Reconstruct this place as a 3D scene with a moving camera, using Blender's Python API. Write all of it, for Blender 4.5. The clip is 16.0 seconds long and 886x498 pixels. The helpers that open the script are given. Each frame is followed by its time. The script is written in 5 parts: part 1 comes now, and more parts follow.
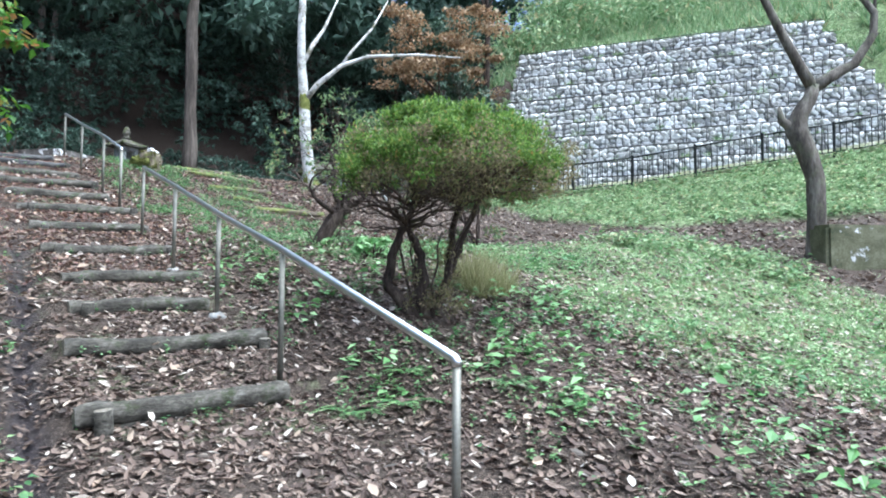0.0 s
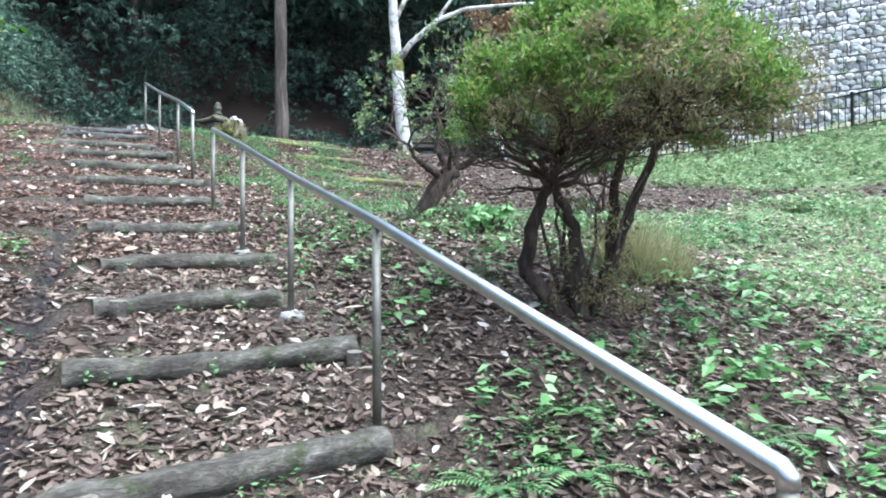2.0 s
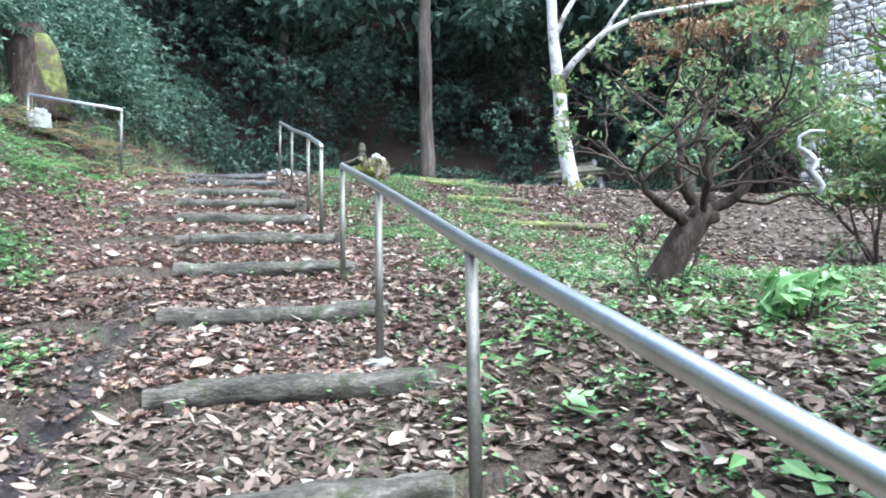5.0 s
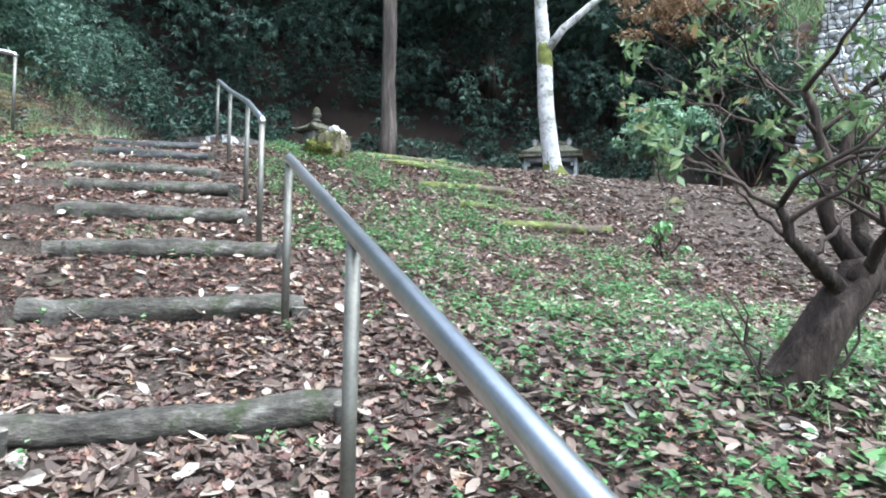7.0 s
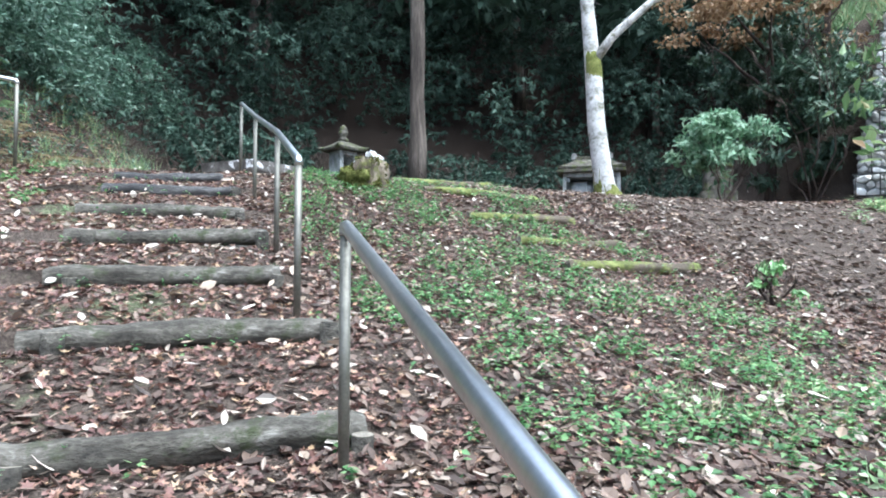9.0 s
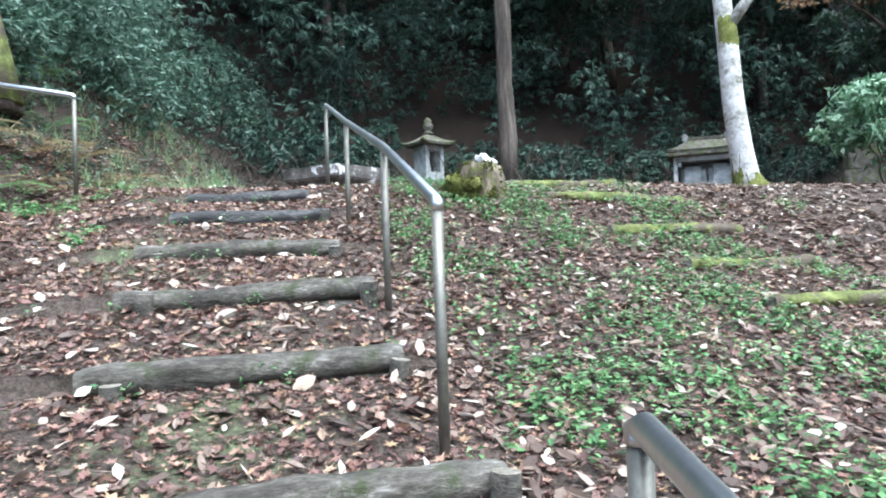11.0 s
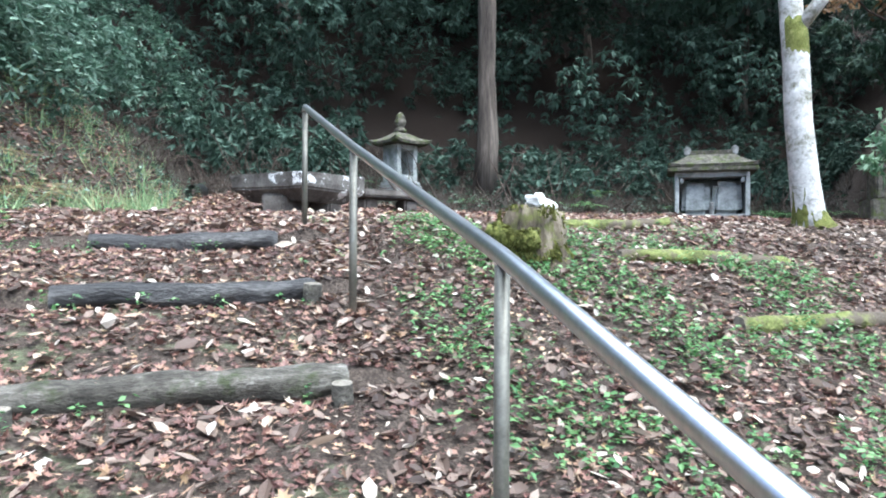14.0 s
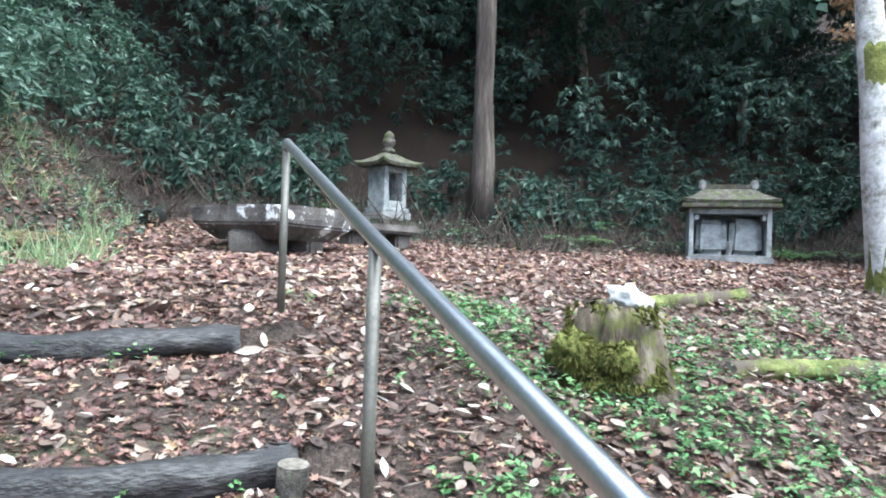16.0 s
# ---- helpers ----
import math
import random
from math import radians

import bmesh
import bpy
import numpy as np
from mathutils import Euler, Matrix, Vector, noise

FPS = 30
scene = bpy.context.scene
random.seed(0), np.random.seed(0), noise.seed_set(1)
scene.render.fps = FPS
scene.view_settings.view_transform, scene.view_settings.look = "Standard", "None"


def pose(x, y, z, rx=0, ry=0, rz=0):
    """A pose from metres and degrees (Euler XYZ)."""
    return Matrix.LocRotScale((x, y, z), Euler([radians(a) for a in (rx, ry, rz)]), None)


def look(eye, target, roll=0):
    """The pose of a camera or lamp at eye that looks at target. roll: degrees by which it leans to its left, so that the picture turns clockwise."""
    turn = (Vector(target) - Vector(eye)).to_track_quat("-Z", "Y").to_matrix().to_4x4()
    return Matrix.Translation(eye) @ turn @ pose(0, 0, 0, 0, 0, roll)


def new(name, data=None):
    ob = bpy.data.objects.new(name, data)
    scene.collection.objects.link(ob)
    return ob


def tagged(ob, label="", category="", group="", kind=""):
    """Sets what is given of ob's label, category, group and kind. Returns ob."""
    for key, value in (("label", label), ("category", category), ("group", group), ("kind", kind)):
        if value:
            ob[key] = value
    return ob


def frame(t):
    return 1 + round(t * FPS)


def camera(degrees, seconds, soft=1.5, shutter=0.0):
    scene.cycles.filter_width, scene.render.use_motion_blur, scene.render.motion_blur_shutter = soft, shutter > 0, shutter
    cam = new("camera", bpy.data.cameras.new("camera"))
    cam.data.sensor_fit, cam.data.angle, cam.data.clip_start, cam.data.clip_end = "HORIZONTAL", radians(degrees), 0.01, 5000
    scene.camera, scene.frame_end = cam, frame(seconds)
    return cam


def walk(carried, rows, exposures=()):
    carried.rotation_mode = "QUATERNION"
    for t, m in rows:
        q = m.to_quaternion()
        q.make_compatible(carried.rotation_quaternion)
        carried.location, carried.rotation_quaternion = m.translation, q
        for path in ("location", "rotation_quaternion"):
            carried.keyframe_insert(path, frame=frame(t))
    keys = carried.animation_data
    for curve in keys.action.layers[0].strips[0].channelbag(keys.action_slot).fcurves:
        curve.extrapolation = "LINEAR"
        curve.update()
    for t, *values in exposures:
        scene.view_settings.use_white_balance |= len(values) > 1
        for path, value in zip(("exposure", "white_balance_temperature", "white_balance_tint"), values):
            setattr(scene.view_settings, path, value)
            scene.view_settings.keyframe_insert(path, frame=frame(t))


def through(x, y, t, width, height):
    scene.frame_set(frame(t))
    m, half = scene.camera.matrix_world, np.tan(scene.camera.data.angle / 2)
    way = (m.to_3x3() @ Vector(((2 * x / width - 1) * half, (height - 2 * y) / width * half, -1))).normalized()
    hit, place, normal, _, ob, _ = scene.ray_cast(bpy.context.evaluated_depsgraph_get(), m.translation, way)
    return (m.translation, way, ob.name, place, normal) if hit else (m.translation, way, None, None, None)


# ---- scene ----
cam = camera(65.2, 16.0, 1.9)
PATH = [
    (0, (-1.906, -2.115, 1.423), (1.181, 1.772, 1.682), 0.41),
    (0.5, (-1.701, -1.765, 1.455), (1.218, 2.249, 1.709), 0.02),
    (1, (-1.543, -1.379, 1.471), (1.427, 2.599, 1.667), 0.14),
    (1.5, (-1.278, -0.992, 1.475), (1.523, 3.111, 1.603), -0.05),
    (2, (-1.153, -0.548, 1.49), (1.388, 3.724, 1.564), -0.32),
    (2.3, (-1.07, -0.321, 1.515), (1.61, 3.861, 1.652), -0.71),
    (2.4, (-1.002, -0.248, 1.518), (1.641, 3.958, 1.669), -0.37),
    (2.5, (-0.956, -0.111, 1.519), (1.71, 4.077, 1.73), -0.25),
    (3, (-0.762, 0.285, 1.621), (1.689, 4.6, 1.855), -0.25),
    (3.5, (-0.745, 0.668, 1.704), (1.594, 5.047, 1.945), 0.39),
    (4, (-0.592, 1.03, 1.742), (1.373, 5.578, 2.11), 0.04),
    (4.5, (-0.462, 1.361, 1.783), (1.146, 6.048, 2.166), -0.83),
    (4.7, (-0.512, 1.5, 1.813), (1.078, 6.195, 2.182), -1.04),
    (6.8, (-0.272, 3.113, 2.233), (1.73, 7.659, 2.374), 1.22),
    (7, (-0.187, 3.287, 2.318), (1.761, 7.859, 2.431), 1.27),
    (7.5, (-0.142, 3.516, 2.427), (1.721, 8.123, 2.481), 1.2),
    (8, (-0.201, 3.8, 2.53), (1.641, 8.417, 2.612), 0.25),
    (8.2, (-0.192, 3.89, 2.533), (1.641, 8.505, 2.707), 0.14),
    (10.3, (-0.013, 5.305, 2.957), (1.491, 10.042, 3.085), -1.29),
    (10.5, (-0.03, 5.443, 2.977), (1.314, 10.226, 3.053), -1.71),
    (11, (-0.086, 5.772, 3.058), (1.189, 10.574, 3.148), -1.87),
    (11.5, (-0.03, 6.172, 3.175), (1.277, 10.963, 3.321), -2.05),
    (12, (-0.137, 6.495, 3.266), (0.884, 11.357, 3.38), -3.46),
    (12.5, (-0.185, 6.832, 3.366), (1.158, 11.616, 3.376), -3.71),
    (13, (-0.109, 7.236, 3.532), (1.443, 11.959, 3.564), -2.72),
    (13.5, (-0.126, 7.545, 3.608), (1.423, 12.268, 3.622), -1.22),
    (14, (-0.113, 7.914, 3.7), (1.557, 12.595, 3.69), 0.3),
    (14.5, (0.019, 8.331, 3.855), (1.738, 12.992, 3.841), 0.85),
    (15, (0.004, 8.665, 3.937), (1.548, 13.39, 3.93), 1.29),
    (15.5, (0.01, 8.961, 4.002), (1.886, 13.565, 4.042), 1.8),
    (15.7, (0.041, 9.15, 4.039), (1.98, 13.727, 4.075), 2.17),
    (16, (0.074, 9.392, 4.132), (1.92, 14.005, 4.211), 1.96),
]
walk(cam, [(t, look(eye, target, roll)) for t, eye, target, roll in PATH], [(0, 1.57, 5380, 2), (2, 1.74, 5380, 2), (4, 2.0, 5380, 2), (4.7, 1.98, 5380, 2), (7, 1.68, 5450, 2), (11, 1.71, 5460, 2), (16, 1.81, 5500, 2)])

# ---------------------------------------------------------------- light
world = bpy.data.worlds.new("sky")
scene.world = world
world.use_nodes = True
_wn = world.node_tree.nodes
_sky = _wn.new("ShaderNodeTexSky")
_sky.sky_type, _sky.sun_disc = "NISHITA", False
_sky.sun_elevation, _sky.sun_rotation = radians(67), radians(160)
_sky.air_density, _sky.dust_density, _sky.ozone_density = 0.55, 5.0, 0.6
_wn["Background"].inputs["Strength"].default_value = 0.15
world.node_tree.links.new(_sky.outputs[0], _wn["Background"].inputs["Color"])
_sun = bpy.data.lights.new("sun", "SUN")
_sun.energy, _sun.angle, _sun.color = 2.4, radians(85), (0.98, 0.99, 1.0)
sun = new("sun", _sun)
sun.matrix_world = look((3, -6, 20), (0, 0, 0))


# ---------------------------------------------------------------- materials
def shader(name, rough=0.8, metal=0.0, spec=0.3):
    m = bpy.data.materials.new(name)
    m.use_nodes = True
    b = m.node_tree.nodes["Principled BSDF"]
    b.inputs["Roughness"].default_value = rough
    b.inputs["Metallic"].default_value = metal
    b.inputs["Specular IOR Level"].default_value = spec
    return m, m.node_tree.nodes, m.node_tree.links, b


def ramp(nodes, stops):
    r = nodes.new("ShaderNodeValToRGB")
    e = r.color_ramp.elements
    while len(e) < len(stops):
        e.new(0.5)
    for k, (p, c) in zip(e, stops):
        k.position, k.color = p, (*c, 1)
    return r


def noise_node(nodes, links, scale, detail=5, rough=0.6, where="Object", stretch=None):
    c = nodes.new("ShaderNodeTexCoord")
    n = nodes.new("ShaderNodeTexNoise")
    n.inputs["Scale"].default_value, n.inputs["Detail"].default_value, n.inputs["Roughness"].default_value = scale, detail, rough
    out = c.outputs[where]
    if stretch:
        mp = nodes.new("ShaderNodeMapping")
        mp.inputs["Scale"].default_value = stretch
        links.new(out, mp.inputs["Vector"])
        out = mp.outputs["Vector"]
    links.new(out, n.inputs["Vector"])
    return n


def mix(nodes, links, fac, a, b):
    m = nodes.new("ShaderNodeMix")
    m.data_type = "RGBA"
    for sock, v in ((m.inputs[0], fac), (m.inputs[6], a), (m.inputs[7], b)):
        if isinstance(v, (int, float)):
            sock.default_value = v
        elif isinstance(v, tuple):
            sock.default_value = (*v, 1)
        else:
            links.new(v, sock)
    return m.outputs[2]


def bump(nodes, links, bsdf, height, strength, dist=0.02):
    b = nodes.new("ShaderNodeBump")
    b.inputs["Strength"].default_value, b.inputs["Distance"].default_value = strength, dist
    links.new(height, b.inputs["Height"])
    links.new(b.outputs[0], bsdf.inputs["Normal"])


def surface(name, stops, scale=6, rough=0.85, metal=0.0, fine=60, relief=0.5, stretch=None, dist=0.02, patch=None, spec=0.3):
    """Two scales of noise over a colour ramp, with relief; patch: (colour, scale, from, to) for stains or moss of their own shape."""
    m, n, l, b = shader(name, rough, metal, spec)
    a = noise_node(n, l, scale, 6, 0.65, stretch=stretch)
    f = noise_node(n, l, fine, 4, 0.6, stretch=stretch)
    both = n.new("ShaderNodeMath")
    both.operation = "MULTIPLY_ADD"
    l.new(f.outputs[0], both.inputs[0])
    both.inputs[1].default_value = 0.45
    l.new(a.outputs[0], both.inputs[2])
    sub = n.new("ShaderNodeMath")
    sub.operation = "SUBTRACT"
    l.new(both.outputs[0], sub.inputs[0])
    sub.inputs[1].default_value = 0.22
    r = ramp(n, stops)
    l.new(sub.outputs[0], r.inputs[0])
    col = r.outputs[0]
    if patch:
        c, s, lo, hi = patch
        pn = noise_node(n, l, s, 7, 0.7)
        pr = ramp(n, [(lo, (0, 0, 0)), (hi, (1, 1, 1))])
        l.new(pn.outputs[0], pr.inputs[0])
        col = mix(n, l, pr.outputs[0], col, c)
    l.new(col, b.inputs["Base Color"])
    bump(n, l, b, both.outputs[0], relief, dist)
    return m


def foliage(name, stops, rough=0.5, through=0.25, spec=0.4):
    """Leaves: each its own tone, a little light passing through."""
    m, n, l, b = shader(name, rough, 0, spec)
    g = n.new("ShaderNodeNewGeometry")
    r = ramp(n, stops)
    l.new(g.outputs["Random Per Island"], r.inputs[0])
    nz = noise_node(n, l, 1.3, 3)
    part_ = n.new("ShaderNodeMath")
    part_.operation = "MULTIPLY"
    part_.inputs[1].default_value = 0.45
    l.new(nz.outputs[0], part_.inputs[0])
    col = mix(n, l, part_.outputs[0], r.outputs[0], stops[0][1])
    l.new(col, b.inputs["Base Color"])
    t = n.new("ShaderNodeBsdfTranslucent")
    l.new(r.outputs[0], t.inputs["Color"])
    mx = n.new("ShaderNodeMixShader")
    mx.inputs[0].default_value = through
    l.new(b.outputs[0], mx.inputs[1])
    l.new(t.outputs[0], mx.inputs[2])
    l.new(mx.outputs[0], n["Material Output"].inputs["Surface"])
    return m


def ground_material():
    m, n, l, b = shader("leafy_soil", 0.95, 0, 0.15)
    big = noise_node(n, l, 0.9, 6, 0.65)
    mid = noise_node(n, l, 9, 6, 0.7)
    fine = noise_node(n, l, 55, 5, 0.7)
    soil = ramp(n, [(0.25, (0.03, 0.023, 0.018)), (0.5, (0.08, 0.062, 0.05)), (0.75, (0.18, 0.145, 0.118))])
    l.new(fine.outputs[0], soil.inputs[0])
    green = ramp(n, [(0.3, (0.06, 0.08, 0.035)), (0.5, (0.14, 0.2, 0.085)), (0.72, (0.3, 0.34, 0.2))])
    l.new(mid.outputs[0], green.inputs[0])
    at = n.new("ShaderNodeAttribute")
    at.attribute_name = "cover"
    sep = n.new("ShaderNodeSeparateColor")
    l.new(at.outputs["Color"], sep.inputs[0])
    add = n.new("ShaderNodeMath")
    add.operation = "ADD"
    l.new(sep.outputs[0], add.inputs[0])
    l.new(mid.outputs[0], add.inputs[1])
    add2 = n.new("ShaderNodeMath")
    add2.operation = "ADD"
    l.new(add.outputs[0], add2.inputs[0])
    l.new(big.outputs[0], add2.inputs[1])
    mr = n.new("ShaderNodeMapRange")
    mr.inputs[1].default_value, mr.inputs[2].default_value = 1.25, 1.65
    l.new(add2.outputs[0], mr.inputs[0])
    col = mix(n, l, mr.outputs[0], soil.outputs[0], green.outputs[0])
    # blue channel: near-black humus tone that paints the wood's shade into the soil
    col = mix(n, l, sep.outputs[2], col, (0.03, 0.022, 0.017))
    col = mix(n, l, sep.outputs[1], col, (0.05, 0.043, 0.047))
    l.new(col, b.inputs["Base Color"])
    wet = n.new("ShaderNodeMapRange")
    wet.inputs[3].default_value, wet.inputs[4].default_value = 0.95, 0.22
    l.new(sep.outputs[1], wet.inputs[0])
    l.new(wet.outputs[0], b.inputs["Roughness"])
    hs = n.new("ShaderNodeMath")
    hs.operation = "ADD"
    l.new(mid.outputs[0], hs.inputs[0])
    l.new(fine.outputs[0], hs.inputs[1])
    bump(n, l, b, hs.outputs[0], 0.9, 0.04)
    return m


M_GROUND = ground_material()
M_LOG = surface("weathered_log", [(0.28, (0.014, 0.012, 0.01)), (0.46, (0.05, 0.045, 0.036)), (0.62, (0.105, 0.096, 0.08)), (0.84, (0.28, 0.265, 0.235))], 11, 0.88, fine=70, relief=1.0, stretch=(0.45, 1, 1), patch=((0.04, 0.047, 0.022), 6.5, 0.57, 0.66))
M_LOG_DARK = surface("wet_dark_log", [(0.3, (0.012, 0.012, 0.013)), (0.55, (0.032, 0.03, 0.029)), (0.8, (0.12, 0.115, 0.11))], 9, 0.55, fine=70, relief=1.0, stretch=(0.4, 1, 1))
M_LOG_MOSS = surface("mossy_log", [(0.3, (0.04, 0.045, 0.016)), (0.5, (0.11, 0.125, 0.035)), (0.75, (0.25, 0.27, 0.1))], 9, 0.95, fine=80, relief=1.0, patch=((0.085, 0.068, 0.05), 3.4, 0.48, 0.56))
M_ENDGRAIN = surface("cut_end", [(0.3, (0.07, 0.06, 0.045)), (0.65, (0.24, 0.215, 0.175))], 22, 0.9, relief=0.6)
M_STEEL = surface("brushed_steel", [(0.3, (0.6, 0.61, 0.615)), (0.7, (0.8, 0.81, 0.815))], 5, 0.32, 1.0, 90, 0.06, stretch=(1, 1, 0.2), dist=0.002, spec=0.5)
M_POST = surface("dull_steel_post", [(0.3, (0.105, 0.1, 0.082)), (0.7, (0.225, 0.215, 0.182))], 6, 0.5, 0.55, 90, 0.12, dist=0.002, spec=0.4)
M_CONCRETE = surface("concrete_footing", [(0.3, (0.13, 0.13, 0.12)), (0.7, (0.34, 0.335, 0.32))], 12, 0.9)
M_BARK = surface("rough_brown_bark", [(0.3, (0.016, 0.011, 0.009)), (0.5, (0.045, 0.032, 0.025)), (0.75, (0.12, 0.094, 0.074))], 9, 0.95, fine=45, relief=1.0, stretch=(1, 1, 0.3), dist=0.03)
M_TRUNK = surface("tall_trunk_bark", [(0.3, (0.025, 0.02, 0.017)), (0.5, (0.085, 0.07, 0.058)), (0.75, (0.23, 0.195, 0.165))], 3, 0.95, fine=20, relief=1.0, stretch=(1, 1, 0.12), dist=0.05)
M_WHITE = surface("pale_bark", [(0.28, (0.18, 0.17, 0.155)), (0.45, (0.43, 0.42, 0.4)), (0.75, (0.68, 0.67, 0.65))], 5, 0.9, fine=25, relief=0.7, patch=((0.11, 0.105, 0.06), 2.4, 0.51, 0.63))
M_MOSSBARK = surface("moss_on_bark", [(0.3, (0.05, 0.06, 0.015)), (0.5, (0.12, 0.13, 0.03)), (0.75, (0.22, 0.22, 0.08))], 10, 0.98, relief=1.0, dist=0.03)
M_GREYBARK = surface("grey_brown_bark", [(0.3, (0.035, 0.029, 0.025)), (0.5, (0.09, 0.077, 0.064)), (0.75, (0.21, 0.19, 0.165))], 6, 0.95, fine=35, relief=0.9, stretch=(1, 1, 0.3), patch=((0.12, 0.125, 0.08), 3, 0.52, 0.68))
M_STONE = surface("weathered_stone", [(0.3, (0.10, 0.10, 0.095)), (0.5, (0.24, 0.24, 0.23)), (0.75, (0.42, 0.42, 0.40))], 5, 0.92, fine=50, relief=0.6)
M_STONE_LIGHT = surface("pale_stone", [(0.3, (0.17, 0.18, 0.17)), (0.5, (0.33, 0.345, 0.335)), (0.75, (0.52, 0.535, 0.525))], 5, 0.9, fine=50, relief=0.5, patch=((0.14, 0.16, 0.12), 3.2, 0.5, 0.68))
M_STONE_MOSS = surface("mossy_roof_stone", [(0.3, (0.03, 0.028, 0.022)), (0.5, (0.085, 0.078, 0.062)), (0.75, (0.22, 0.2, 0.17))], 9, 0.95, fine=60, relief=1.0, patch=((0.07, 0.085, 0.028), 6, 0.5, 0.6))
M_SLAB = surface("dark_slab_stone", [(0.3, (0.045, 0.04, 0.035)), (0.5, (0.12, 0.11, 0.10)), (0.75, (0.24, 0.23, 0.21))], 4, 0.9, fine=40, relief=0.6, patch=((0.78, 0.78, 0.77), 2.2, 0.56, 0.6))
M_SLABTOP = surface("slab_side_stone", [(0.3, (0.05, 0.042, 0.036)), (0.5, (0.11, 0.097, 0.085)), (0.75, (0.22, 0.2, 0.18))], 4, 0.9, fine=40, relief=0.6)
# core fill, toned below the rocks to paint shade into their gaps
M_SHADOWSTONE = surface("shaded_gap_stone", [(0.3, (0.09, 0.09, 0.085)), (0.5, (0.2, 0.2, 0.19)), (0.7, (0.36, 0.36, 0.345))], 14, 0.95, fine=60, relief=1.0, dist=0.05)
M_IRON = surface("dark_painted_iron", [(0.3, (0.018, 0.02, 0.02)), (0.7, (0.05, 0.052, 0.05))], 9, 0.5, 0.6, 60, 0.1)
M_WIRE = surface("rusty_wire_mesh", [(0.3, (0.035, 0.035, 0.033)), (0.7, (0.09, 0.085, 0.08))], 9, 0.8)
M_KERB = surface("mossy_kerb", [(0.3, (0.14, 0.14, 0.08)), (0.5, (0.27, 0.27, 0.17)), (0.75, (0.5, 0.49, 0.4))], 4, 0.95)


def rock_material(name, stops, rough=0.9):
    m, n, l, b = shader(name, rough)
    g = n.new("ShaderNodeNewGeometry")
    o = n.new("ShaderNodeObjectInfo")
    s = n.new("ShaderNodeMath")
    s.operation = "ADD"
    l.new(g.outputs["Random Per Island"], s.inputs[0])
    l.new(o.outputs["Random"], s.inputs[1])
    fr = n.new("ShaderNodeMath")
    fr.operation = "FRACT"
    l.new(s.outputs[0], fr.inputs[0])
    r = ramp(n, stops)
    l.new(fr.outputs[0], r.inputs[0])
    nz = noise_node(n, l, 9, 6, 0.7)
    dk = ramp(n, [(0.3, (0.6, 0.59, 0.57)), (0.6, (1.0, 1.0, 1.0))])
    l.new(nz.outputs[0], dk.inputs[0])
    mu = n.new("ShaderNodeMix")
    mu.data_type, mu.blend_type = "RGBA", "MULTIPLY"
    mu.inputs[0].default_value = 0.9
    l.new(r.outputs[0], mu.inputs[6])
    l.new(dk.outputs[0], mu.inputs[7])
    l.new(mu.outputs[2], b.inputs["Base Color"])
    bump(n, l, b, nz.outputs[0], 0.6, 0.03)
    return m


M_ROCK = rock_material("gabion_rock", [(0.0, (0.33, 0.325, 0.305)), (0.3, (0.55, 0.545, 0.52)), (0.7, (0.72, 0.715, 0.69)), (1.0, (0.85, 0.85, 0.83))])
M_LITTER = foliage("fallen_leaves", [(0.0, (0.05, 0.034, 0.027)), (0.35, (0.105, 0.07, 0.054)), (0.6, (0.165, 0.118, 0.09)), (0.84, (0.27, 0.2, 0.155)), (0.95, (0.43, 0.36, 0.29)), (1.0, (0.62, 0.57, 0.5))], 0.6, 0.12, 0.35)
M_LITTER_RED = foliage("fallen_maple_leaves", [(0.0, (0.06, 0.03, 0.026)), (0.35, (0.15, 0.076, 0.06)), (0.65, (0.25, 0.137, 0.105)), (0.85, (0.37, 0.23, 0.155)), (0.95, (0.44, 0.31, 0.17)), (1.0, (0.58, 0.5, 0.41))], 0.5, 0.12, 0.4)
M_PALE = foliage("pale_fallen_leaf", [(0.0, (0.28, 0.2, 0.14)), (0.5, (0.42, 0.345, 0.27)), (1.0, (0.6, 0.56, 0.5))], 0.6, 0.12, 0.3)
M_WEED = foliage("ground_weeds", [(0.0, (0.05, 0.125, 0.046)), (0.5, (0.125, 0.265, 0.092)), (1.0, (0.28, 0.43, 0.18))], 0.5, 0.35)
M_GRASS = foliage("pale_grass", [(0.0, (0.13, 0.24, 0.09)), (0.4, (0.26, 0.4, 0.17)), (0.8, (0.44, 0.55, 0.31)), (1.0, (0.6, 0.58, 0.42))], 0.6, 0.3)
M_BUSH = foliage("box_bush_leaves", [(0.0, (0.06, 0.115, 0.02)), (0.5, (0.14, 0.25, 0.045)), (0.92, (0.28, 0.4, 0.09)), (1.0, (0.45, 0.26, 0.1))], 0.45, 0.45)
M_BUSHDRY = foliage("dry_inner_leaves", [(0.0, (0.11, 0.09, 0.05)), (0.4, (0.21, 0.17, 0.1)), (0.75, (0.2, 0.22, 0.08)), (1.0, (0.36, 0.26, 0.17))], 0.7, 0.5)
M_FOREST = foliage("evergreen_leaves", [(0.0, (0.034, 0.058, 0.042)), (0.55, (0.058, 0.102, 0.073)), (1.0, (0.11, 0.17, 0.13))], 0.55, 0.2, 0.2)
M_LEFTBUSH = foliage("bamboo_grass_leaves", [(0.0, (0.034, 0.07, 0.046)), (0.5, (0.09, 0.165, 0.11)), (1.0, (0.25, 0.35, 0.27))], 0.45, 0.2, 0.35)
